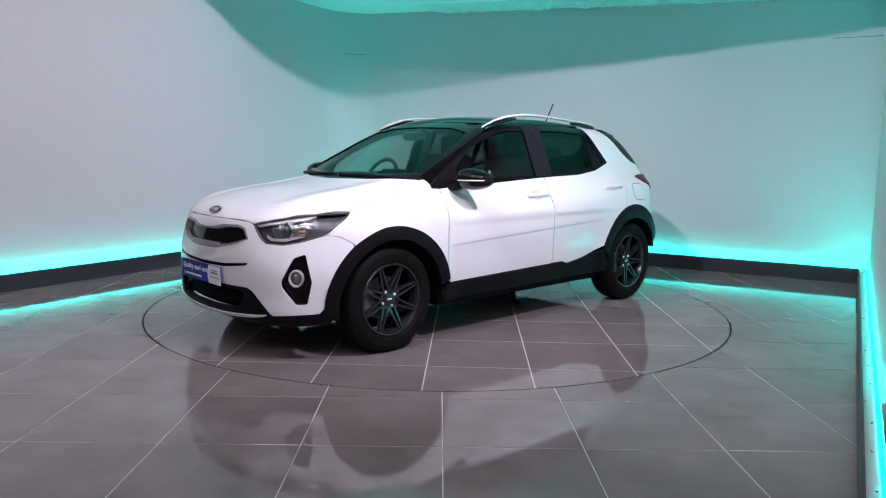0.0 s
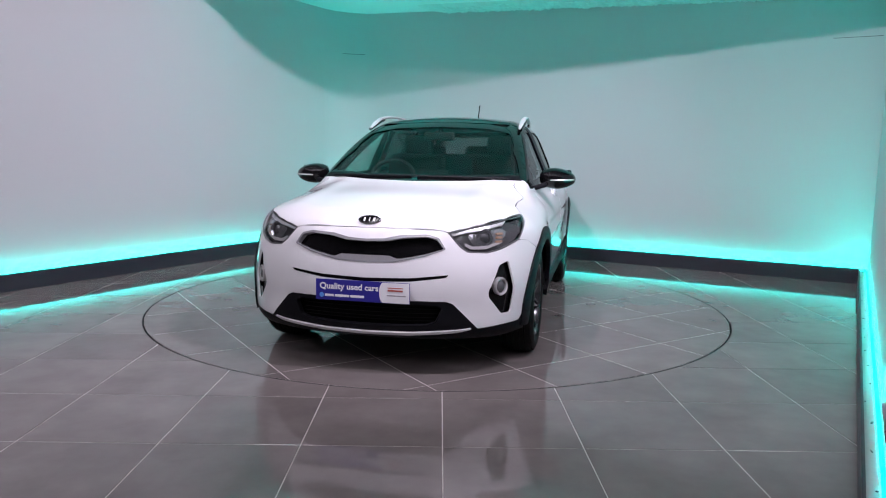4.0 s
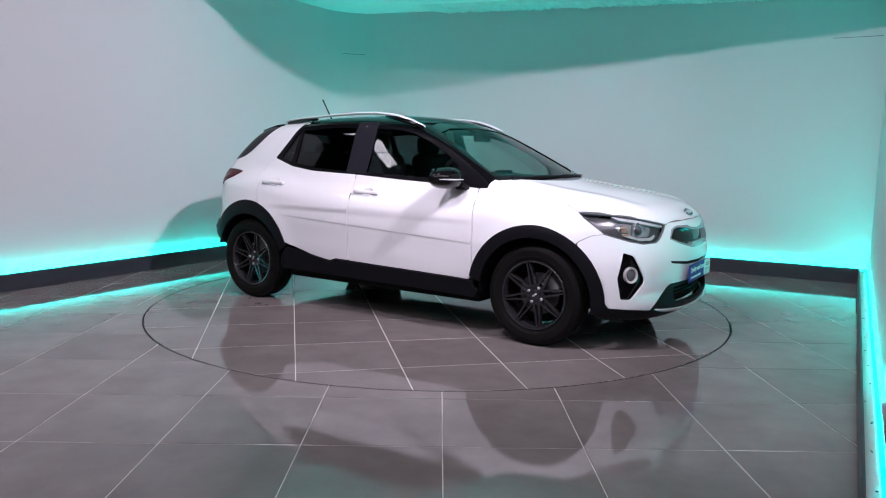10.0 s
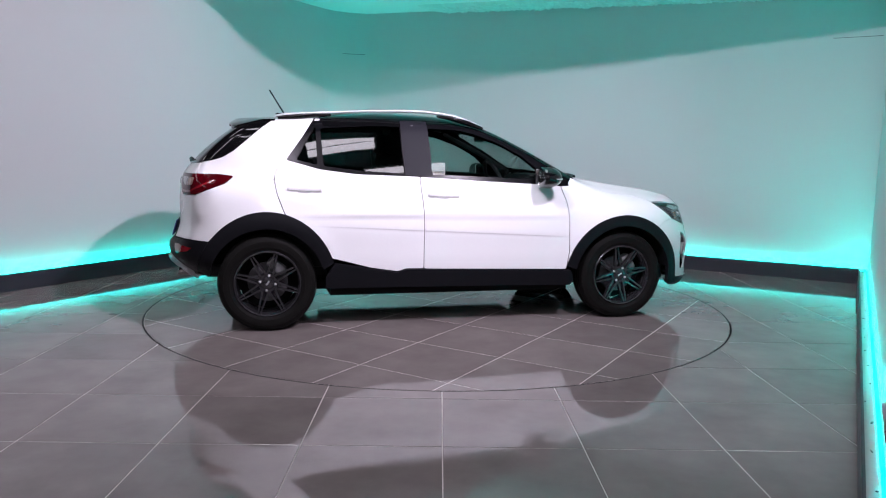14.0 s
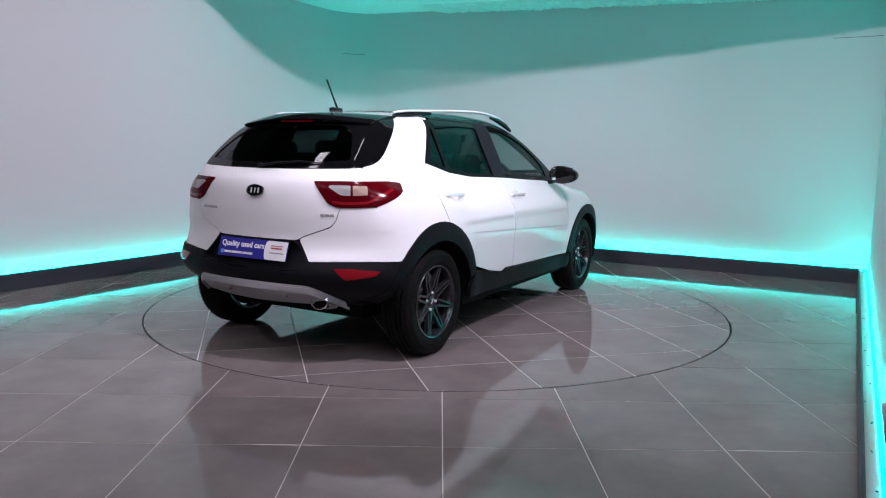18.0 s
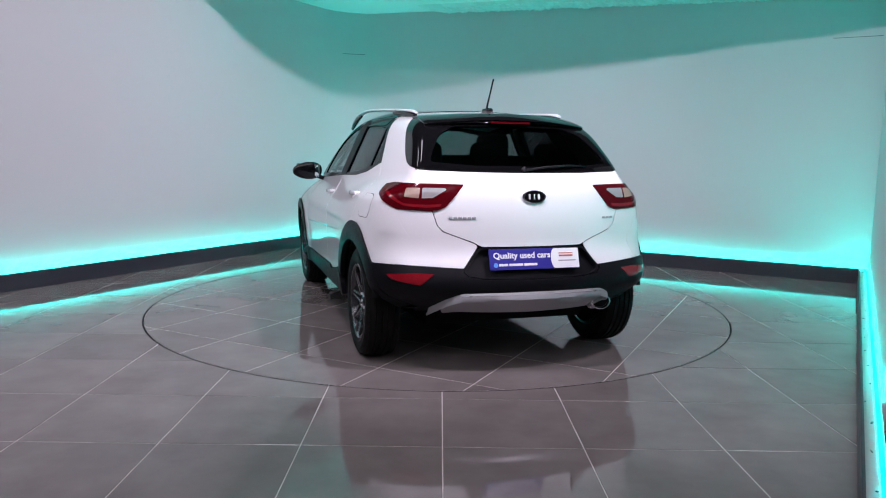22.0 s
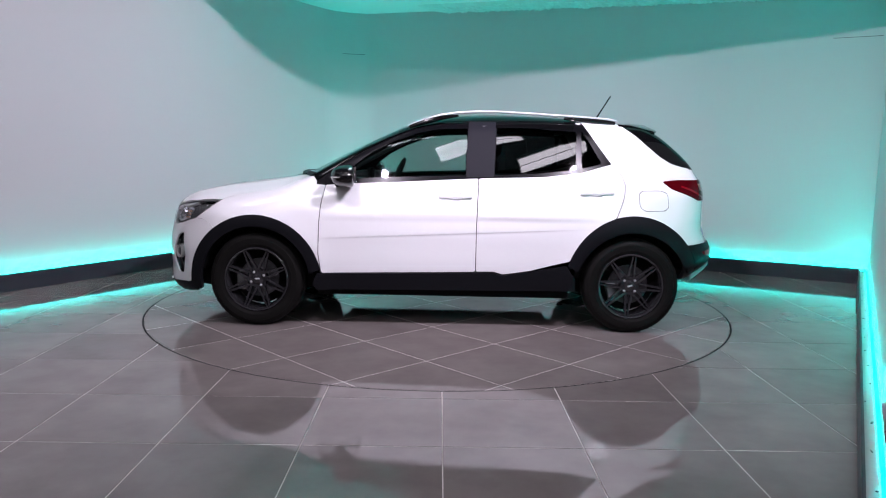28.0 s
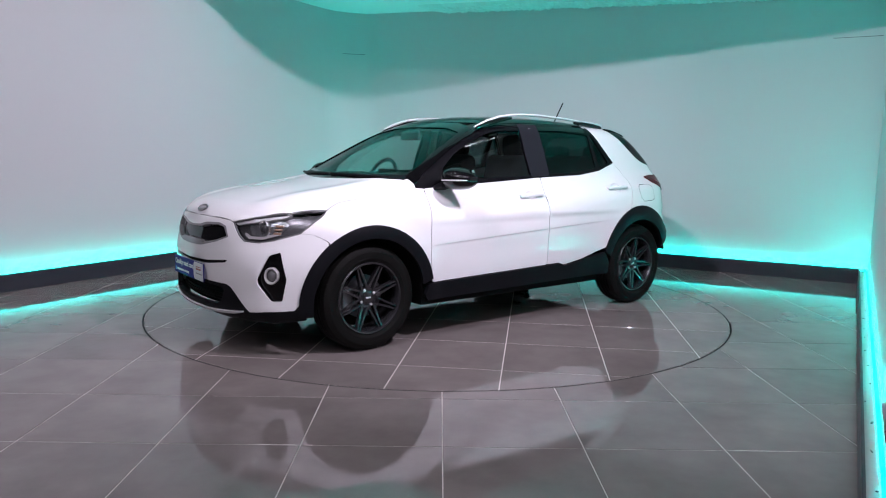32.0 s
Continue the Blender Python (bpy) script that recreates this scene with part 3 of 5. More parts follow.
ARCH_R, ARCH_Z, REAR_RZ = 0.455, 0.315, 0.490
for s, how in ((1, "left"), (-1, "right")):
    # doors, wing and quarter panel
    door = patch("front_door", xz((0.818, 0.985), (0.834, 0.86), (0.846, 0.72), (0.850, 0.52), (0.832, 0.385), (0.60, 0.39), (-0.224, 0.41), (-0.224, 0.72), (-0.236, 1.043), (0.2, 1.018), (0.6, 0.998)), how, PAINT, car, r=0.015, fold=CREASE, holes=[handle_hole(*HANDLES[0])], hole_r=0.0)
    door_of[s] = door
    rear_edge = [(-1.250, 1.418), (-1.335, 1.353), (-1.410, 1.286), (-1.505, 1.205), (-1.575, 1.162), (-1.640, 1.142), (-1.700, 1.130)]
    rear_arch = [(x, 0, z) for x, _, z in arc(-AXLE, ARCH_Z, ARCH_R, 22, 72, rz=REAR_RZ)]
    rdoor = patch("rear_door", xz((-0.2415, 1.043), (-0.2295, 0.72), (-0.2295, 0.412), (-0.35, 0.415), (-0.41, 0.395), (-0.60, 0.425)) + rear_arch
                  + xz((-1.170, 0.80), (-1.215, 0.92), (-1.236, 1.02), (-1.225, 1.075), (-1.155, 1.150), (-0.93, 1.088), (-0.68, 1.058)), how, PAINT, car, r=0.012, fold=CREASE, holes=[handle_hole(*HANDLES[1])], hole_r=0.0)
    rear_door_of[s] = rdoor
    wing = patch("front_wing", xz((0.8235, 0.985), (0.8395, 0.86), (0.8515, 0.72), (0.8555, 0.52), (0.845, 0.42)) + arc(AXLE, ARCH_Z, ARCH_R, 155, 52)
                 + xz((1.578, 0.692), (1.655, 0.735), (1.72, 0.742), (1.540, 0.868), (1.505, 0.8835), (1.44, 0.905), (1.37, 0.916), (1.297, 0.9245), (1.23, 0.931), (1.18, 0.938), (1.145, 0.9495), (1.10, 0.9735), (1.06, 0.9915), (1.02, 1.0085), (0.965, 1.0305), (0.90, 1.045), (0.88, 0.985)), how, PAINT, car, r=0.01)
    # seen from aside: quarter panel up to the roof, down to the bumper
    quarter = patch("quarter_panel", arc(-AXLE, ARCH_Z, ARCH_R, 74, 136, rz=REAR_RZ) + xz((-1.66, 0.615), (-1.80, 0.622), (-1.80, 0.75), (-1.745, 0.915), (-1.655, 0.953), (-1.551, 0.992), (-1.502, 1.035), (-1.58, 1.048), (-1.74, 1.05), (-1.712, 1.122)) + xz(*rear_edge[::-1]) + xz(                    (-1.225, 1.434), (-0.948, 1.445), (-1.05, 1.30), (-1.152, 1.156), (-1.225, 1.082), (-1.2415, 1.02), (-1.2205, 0.92), (-1.1755, 0.80)), how, PAINT, car, r=0.01)
    # cladding
    def clad(name, pts, **kw):
        return patch(name, pts, how, PLASTIC, car, lift=0.011, thick=0.03, r=0.006, **kw)
    clad("front_arch_trim", arc(AXLE, ARCH_Z, ARCH_R + 0.006, 168, -7, 26) + arc(AXLE, ARCH_Z, 0.385, -9, 170, 26))
    clad("rear_arch_trim", arc(-AXLE, ARCH_Z, ARCH_R + 0.004, 171, 18, 26, rz=REAR_RZ + 0.004) + arc(-AXLE, ARCH_Z, 0.385, 16, 172, 26))
    clad("sill_trim", xz((0.83, 0.378), (-0.22, 0.404), (-0.35, 0.407), (-0.41, 0.388), (-0.60, 0.418), (-0.845, 0.462), (-0.905, 0.37), (-0.905, 0.290), (0.868, 0.268), (0.892, 0.31), (0.865, 0.378)))
    # daylight opening: dark frame with three panes
    fwin = xz((-0.165, 1.385), (0.05, 1.378), (0.18, 1.352), (0.36, 1.288), (0.52, 1.205), (0.64, 1.11), (0.655, 1.03), (0.30, 1.045), (-0.155, 1.062))
    rwin = xz((-0.92, 1.372), (-0.60, 1.392), (-0.362, 1.395), (-0.347, 1.066), (-0.66, 1.082), (-0.905, 1.112))
    qwin = xz((-0.952, 1.385), (-0.948, 1.118), (-1.09, 1.152), (-0.985, 1.335))
    patch("window_surround", xz((-0.955, 1.445), (-0.60, 1.437), (-0.30, 1.438), (0.0, 1.425), (0.20, 1.385), (0.40, 1.305), (0.58, 1.21), (0.76, 1.10), (0.885, 1.005), (0.885, 0.985), (0.82, 0.982), (0.6, 1.000), (0.2, 1.020), (-0.234, 1.045),
                               (-0.68, 1.060), (-0.93, 1.090), (-1.155, 1.153), (-1.05, 1.30)), how, FRAME, car, "black window surround", holes=[fwin, rwin, qwin], lift=0.001, thick=0.03, r=0.006, hole_r=0.02, h=0.022)
    patch("pillar_film", xz((-0.355, 1.432), (-0.165, 1.432), (-0.150, 1.20), (-0.152, 1.050), (-0.340, 1.055), (-0.352, 1.25)), how, SATIN, car, "satin grey door-pillar film", lift=0.004, thick=0.006, r=0.006)
    for nm, pts, mat, lab in (("front_side_window", fwin, GLASS, "clear glass"), ("rear_side_window", rwin, TINT, "dark tinted glass"), ("quarter_window", qwin, TINT, "dark tinted glass")):
        patch(nm, pts, how, mat, car, lab, lift=-0.006, thick=0, r=0.02)
    # gloss black screen pillar and roof edge
    patch("roof_edge", xz((-0.945, 1.449), (-0.60, 1.441), (-0.30, 1.442), (0.0, 1.429), (0.20, 1.389), (0.40, 1.309), (0.58, 1.214), (0.76, 1.104), (0.885, 1.010), (0.92, 1.05), (0.60, 1.235), (0.40, 1.335), (0.255, 1.405), (0.10, 1.445), (-0.10, 1.468), (-0.50, 1.475), (-0.93, 1.462)),
          how, BLACK_PAINT, car, "gloss black screen pillar", lift=0.004, thick=0.02, r=0.006, h=0.022)

# bonnet, roof and screens
lamp_top = on_side((1.54, 0.870)) + on_face((0.70, 0.856), (0.60, 0.834), (0.52, 0.815), (0.435, 0.794))
lamp_low = on_face((0.468, 0.755), (0.505, 0.715), (0.54, 0.690), (0.635, 0.684), (0.70, 0.700)) + on_side((1.72, 0.744))
hood_line = on_side((1.505, 0.885), (1.44, 0.9065), (1.37, 0.9175), (1.297, 0.926), (1.23, 0.9325), (1.18, 0.9395), (1.145, 0.951), (1.10, 0.975), (1.06, 0.993), (1.02, 1.010), (0.965, 1.032))
bonnet = on_face((0.0, 0.8095), (0.2, 0.8095), (0.40, 0.8030)) + [(x + 0.0, y, z) for x, y, z in lamp_top[::-1]] + [(x, y - 0.0015, z) for x, y, z in hood_line] + [(0.93, 0.70, 0), (1.06, 0.35, 0), (1.09, 0, 0)]
patch("bonnet", mirrored(bonnet), "top", PAINT, car, r=0.006)
roof = [(0.24, 0, 0), (0.205, 0.35, 0), (0.14, 0.545, 0), (-0.3, 0.598, 0), (-0.90, 0.585, 0), (-0.985, 0.2, 0), (-1.0, 0, 0)]
patch("roof_panel", mirrored(roof), "top", BLACK_PAINT, car, "gloss black roof panel", lift=0.003, r=0.02)
band = [(-1.006, 0, 0), (-0.991, 0.2, 0), (-0.906, 0.590, 0), (-1.215, 0.535, 0), (-1.265, 0.485, 0), (-1.32, 0.42, 0), (-1.42, 0.27, 0), (-1.45, 0, 0)]
patch("roof_band", mirrored(band), "top", PAINT, car, "white rear roof band", r=0.01)
ws = [(0, 0, 1.445), (0, 0.35, 1.432), (0, 0.545, 1.395), (0, 0.60, 1.30), (0, 0.665, 1.15), (0, 0.70, 1.052), (0, 0.35, 1.035), (0, 0, 1.03)]
patch("windscreen_surround", mirrored(ws), "front", BLACK_PAINT, car, "black ceramic band round the glass", holes=[mirrored([(0, 0, 1.405), (0, 0.35, 1.393), (0, 0.528, 1.358), (0, 0.580, 1.27), (0, 0.648, 1.14), (0, 0.676, 1.085), (0, 0.35, 1.068), (0, 0, 1.064)])], lift=0.002, r=0.02, thick=0.003)
patch("windscreen", mirrored(ws), "front", GLASS, car, "clear glass", lift=-0.004, thick=0, r=0.02)
bl = [(-1.45, 0, 1.428), (-1.43, 0.30, 1.424), (-1.34, 0.44, 1.418)] + on_side(*[(x - 0.003, z) for x, z in rear_edge]) + [(-1.75, 0.57, 1.122), (-1.80, 0.3, 1.116), (-1.82, 0, 1.114)]
clear_part = [(-1.53, 0, 1.375), (-1.52, 0.34, 1.365), (-1.55, 0.43, 1.32), (-1.66, 0.50, 1.165), (-1.78, 0.3, 1.147), (-1.79, 0, 1.145)]
patch("backlight_surround", mirrored(bl), "tail", BLACK_PAINT, car, "black glass edge", holes=[mirrored(clear_part)], lift=0.003, r=0.01, hole_r=0.03, thick=0.012, h=0.025)
patch("rear_window", mirrored([(x, y * 1.04, 1.26 + (z - 1.26) * 1.06) for x, y, z in clear_part]), "tail", BACK_TINT, car, "dark tinted glass", lift=-0.002, thick=0, r=0.02)

# nose
lamp = [(x, y, z - 0.002) for x, y, z in lamp_top] + lamp_low
grille = [(2.07, 0, 0.752), (2.07, 0.10, 0.757), (2.06, 0.19, 0.776), (2.03, 0.33, 0.782), (2.01, 0.39, 0.765), (2.0, 0.425, 0.705), (2.03, 0.32, 0.668), (2.07, 0.16, 0.634), (2.075, 0, 0.630)]
slot = [(2.09, 0, 0.546), (2.08, 0.25, 0.552), (2.04, 0.455, 0.572), (2.04, 0.44, 0.556), (2.08, 0.25, 0.532), (2.09, 0, 0.524)]
fog = [(1.84, 0.750, 0.636), (1.88, 0.698, 0.616), (1.93, 0.646, 0.475), (1.93, 0.650, 0.445), (1.87, 0.708, 0.348), (1.83, 0.758, 0.350), (1.80, 0.768, 0.48)]
face = on_face((0.0, 0.8082), (0.2, 0.8082), (0.40, 0.8016), (0.433, 0.7900), (0.465, 0.752), (0.503, 0.712), (0.539, 0.687), (0.635, 0.681), (0.702, 0.697)) + on_side((1.716, 0.7405), (1.655, 0.7325), (1.581, 0.6895))
face += on_side(*[(x, z) for x, _, z in arc(AXLE, ARCH_Z, ARCH_R + 0.002, 50, 2, 9)])
face += [(1.80, 0.82, 0.296), (1.90, 0.72, 0.288), (1.98, 0.61, 0.276), (2.02, 0.545, 0.35), (2.05, 0.485, 0.415), (2.06, 0.45, 0.428), (2.09, 0.2, 0.430), (2.09, 0, 0.430)]
front_bumper = patch("front_bumper", mirrored(face), "nose", PAINT, car, "white bumper cover", holes=[mirrored(grille), mirrored(slot), fog, both(fog, -1)], r=0.008, hole_r=0.012, h=0.026)
patch("slot_grille", mirrored([(x, y * 1.03, z + (0.01 if z > 0.54 else -0.012)) for x, y, z in slot]), "nose", DARK, car, "narrow black slot", lift=-0.022, thick=0)
patch("grille_mesh", mirrored([(x, y * 1.03, 0.705 + (z - 0.705) * 1.1) for x, y, z in grille]), "nose", BLACK_PAINT, car, "gloss black grille mesh", lift=-0.03, thick=0)
ring_in = [(2.07, 0, 0.741), (2.07, 0.12, 0.745), (2.06, 0.20, 0.762), (2.03, 0.33, 0.770), (2.01, 0.378, 0.758), (2.0, 0.413, 0.708), (2.03, 0.32, 0.679), (2.07, 0.195, 0.653), (2.07, 0.168, 0.654), (2.07, 0.138, 0.668), (2.075, 0, 0.668)]
patch("grille_surround", mirrored(grille), "nose", GRILLE_CHROME, car, "satin chrome grille surround", holes=[mirrored(ring_in)], lift=0.003, thick=0.03, r=0.008, h=0.016)
under = [(2.09, 0, 0.427), (2.08, 0.2, 0.427), (2.06, 0.45, 0.425), (2.05, 0.488, 0.412), (2.02, 0.548, 0.347), (1.98, 0.614, 0.272), (1.90, 0.72, 0.284), (1.80, 0.82, 0.292)] + on_side((1.748, 0.306), (1.725, 0.285), (1.71, 0.262), (1.70, 0.236)) + [(1.90, 0.72, 0.214), (2.02, 0.45, 0.206), (2.06, 0, 0.206)]
mouth = [(2.09, 0, 0.412), (2.08, 0.2, 0.412), (2.05, 0.40, 0.405), (2.05, 0.42, 0.385), (2.05, 0.385, 0.315), (2.06, 0.34, 0.298), (2.08, 0.15, 0.288), (2.085, 0, 0.286)]
patch("lower_bumper", mirrored(under), "nose", PLASTIC, car, "black plastic lower bumper", holes=[mirrored(mouth)], lift=0.001, thick=0.03, r=0.008, h=0.026)
patch("intake_mesh", mirrored([(x, y * 1.16, 0.35 + (z - 0.35) * 1.55) for x, y, z in mouth]), "nose", DARK, car, "black lower intake", lift=-0.06, thick=0)
for k in range(5):
    z = 0.305 + 0.022 * k
    patch("intake_slat", mirrored([(2.08, 0, z + 0.003), (2.05, 0.40, z + 0.003), (2.05, 0.40, z - 0.003), (2.08, 0, z - 0.003)]), "nose", DARK, car, lift=-0.048, thick=0.02, r=0)
patch("front_skid_strip", mirrored([(2.09, 0, 0.254), (2.07, 0.25, 0.258), (2.02, 0.50, 0.274), (2.0, 0.575, 0.282), (2.0, 0.575, 0.276), (2.02, 0.50, 0.261), (2.07, 0.25, 0.243), (2.09, 0, 0.239)]), "nose", RAIL, car, "silver skid strip", lift=0.012, thick=0.03, r=0.004, h=0.018)


def at_face(y, z, how="nose", lift=0.0):
    """A point of the nose or tail at (y, z), and its normal."""
    s = 1 if how == "nose" else -1
    p = meet(np.array([[2.4 * s, y, z]]), np.array([[-s, 0, 0.0]]), 1.6)
    n = slope(p)[0]
    return Vector(p[0] + n * lift), Vector(n)


def facing(p, n, roll=0.0):
    """A pose at p with z along n and y as far up as can be."""
    zz = n.normalized()
    xx = Vector((0, 0, 1)).cross(zz).normalized()
    yy = zz.cross(xx)
    m = Matrix((xx, yy, zz)).transposed().to_4x4()
    return Matrix.Translation(p) @ m @ Matrix.Rotation(radians(roll), 4, "Z")


# headlamps: dark bowl, bezel, projector, indicator and clear cover
for s in (1, -1):
    hl = patch("headlamp", both(lamp, s), "nose", LAMP_DARK, car, "headlamp with projector and clear cover", lift=-0.034, thick=0, h=0.022)
    inner = [(x, y, z - 0.0035) for x, y, z in on_side((1.552, 0.866)) + lamp_top[1:-1]] + on_face((0.444, 0.7895), (0.474, 0.756), (0.511, 0.718), (0.544, 0.695), (0.635, 0.689), (0.699, 0.705)) + on_side((1.715, 0.750))
    patch("bezel", both(lamp, s), "nose", surface("lamp_rim", (0.13, 0.13, 0.135), 0.35, grain=300, vary=0.1), hl, "black lamp rim", holes=[both(inner, s)], lift=-0.002, thick=0.010, r=0.01, h=0.02)
    tip = on_face((0.455, 0.787), (0.50, 0.797), (0.548, 0.806), (0.552, 0.735), (0.548, 0.705), (0.515, 0.722), (0.48, 0.756))
    patch("inner_panel", both(tip, s), "nose", surface("lamp_tip", (0.03, 0.03, 0.033), 0.3, grain=200, vary=0.1), hl, "charcoal inner panel", lift=-0.030, thick=0, r=0.006, h=0.02)
    brow = on_face((0.71, 0.853), (0.60, 0.827), (0.52, 0.808), (0.45, 0.790), (0.465, 0.780), (0.52, 0.792), (0.60, 0.808), (0.70, 0.832))
    patch("brow_strip", both(brow, s), "nose", RAIL, hl, "chrome brow strip", lift=-0.012, thick=0.02, r=0.004, h=0.018)
    drl = on_face((0.525, 0.742), (0.565, 0.722), (0.635, 0.722), (0.715, 0.750), (0.715, 0.734), (0.635, 0.705), (0.56, 0.706), (0.53, 0.724))
    patch("running_light", both(drl, s), "nose", CLEAR_LENS, hl, "frosted daytime light", lift=-0.022, thick=0.02, r=0.004, h=0.018)
    shield = on_face((0.535, 0.785), (0.60, 0.802), (0.70, 0.822), (0.735, 0.80), (0.725, 0.752), (0.635, 0.727), (0.57, 0.727))
    patch("reflector_bowl", both(shield, s), "nose", REFLECTOR, hl, "silvered reflector", lift=-0.028, thick=0.01, r=0.02, h=0.02)
    p, n = at_face(0.625 * s, 0.768, lift=-0.028)
    face_m = facing(p, (n + Vector((1.2, 0, 0))).normalized())
    part("projector_ring", revolve([(0.030, -0.01), (0.036, 0.0), (0.046, 0.008), (0.050, 0.004), (0.050, -0.02)], face_m), REFLECTOR, hl, "chrome projector ring")
    part("projector_lens", revolve([(0.031, -0.004), (0.028, 0.006), (0.018, 0.015), (0.0, 0.019)], face_m), surface("projector_glass", (0.05, 0.05, 0.055), 0.05, coat=1.0, spec=0.9), hl, "glass projector lens")
    for k in range(3):
        p, n = at_face(0.700 * s, 0.742 + 0.022 * k, lift=-0.026)
        part("indicator_bar", box((0.045, 0.014, 0.012), bevel=0.004, turn=facing(Vector(), n), at=p), AMBER, hl, "amber indicator bar")
    p, n = at_face(0.565 * s, 0.773, lift=-0.03)
    part("side_reflector", revolve([(0.022, -0.015), (0.020, 0.0), (0.004, -0.014), (0.0, -0.014)], facing(p, (n + Vector((1, 0, 0))).normalized()), n=24), REFLECTOR, hl)
    c = patch("lamp_cover", both(lamp, s), "nose", LAMP_GLASS, hl, "clear plastic cover", lift=0.0015, thick=0, h=0.03)
    c.visible_shadow = False
    # fog lamps
    fb = patch("fog_bezel", both([(x, y, 0.485 + (z - 0.485) * 1.03) for x, y, z in fog], s), "nose", BLACK_PAINT, car, "gloss black fog-lamp panel", lift=-0.03, thick=0, h=0.02)
    p, n = at_face(0.718 * s, 0.498, lift=-0.012)
    m = facing(p, n)
    part("fog_ring", revolve([(0.034, -0.03), (0.036, 0.004), (0.045, 0.010), (0.050, 0.004), (0.051, -0.03)], m @ Matrix.Diagonal((0.86, 1.0, 1, 1))), CLEAR_LENS, fb, "pale fog-lamp ring")
    patch("fog_wedge", both(yz((0.720, 0.545), (0.684, 0.538), (0.672, 0.508), (0.672, 0.466), (0.684, 0.452), (0.712, 0.466)), s), "front", CLEAR_LENS, fb, "pale fog-lamp cowl", lift=-0.018, thick=0.012, r=0.012, h=0.016)
    part("fog_lens", revolve([(0.033, -0.004), (0.022, 0.006), (0.0, 0.010)], m @ Matrix.Diagonal((0.86, 1.0, 1, 1))), surface("fog_glass", (0.09, 0.09, 0.095), 0.06, coat=1.0), fb, "dark glass fog lens")


def badge(p, n, name="badge", w=0.062, hgt=0.031):
    m = facing(p, n)
    b = part(name, revolve([(1.0, 0.0), (1.0, 0.5), (0.9, 0.9), (0.8, 1.0), (0.0, 1.0)], m @ Matrix.Diagonal((w, hgt, 0.006, 1)), n=40), BLACK_PAINT, car, "black oval badge with a chrome rim")
    part("rim", revolve([(0.98, 0.2), (1.06, 0.6), (1.02, 1.25), (0.93, 1.25), (0.90, 0.6)], m @ Matrix.Diagonal((w, hgt, 0.006, 1)), n=40, closed=True), CHROME, b)
    marks = bmesh.new()
    for dx, ww in ((-0.028, 0.010), (0.0, 0.006), (0.026, 0.012)):
        box((ww, hgt * 0.85, 0.002), (dx, 0, 0.0068), 0.0006, bm=marks)
    bmesh.ops.transform(marks, matrix=m, verts=marks.verts)
    part("emblem", marks, RAIL, b, "raised silver marks")
    return b


p, n = at_face(0.0, 0.846, "nose", 0.001)
badge(p, n)


def lettering(text, size, m, material, parent, name="lettering", width=None, bold=0.0):
    cu = bpy.data.curves.new(name, "FONT")
    cu.body, cu.size, cu.extrude, cu.offset = text, size, 0.0006, bold
    tmp = new("tmp_text", cu)
    bpy.context.view_layer.update()
    me = bpy.data.meshes.new_from_object(tmp.evaluated_get(bpy.context.evaluated_depsgraph_get()))
    bpy.data.objects.remove(tmp)
    if width:
        w = max(v.co.x for v in me.vertices)
        me.transform(Matrix.Diagonal((width / w, 1, 1, 1)))
    me.transform(m)
    me.materials.append(material)
    ob = new(name, me)
    ob.parent = parent
    return ob


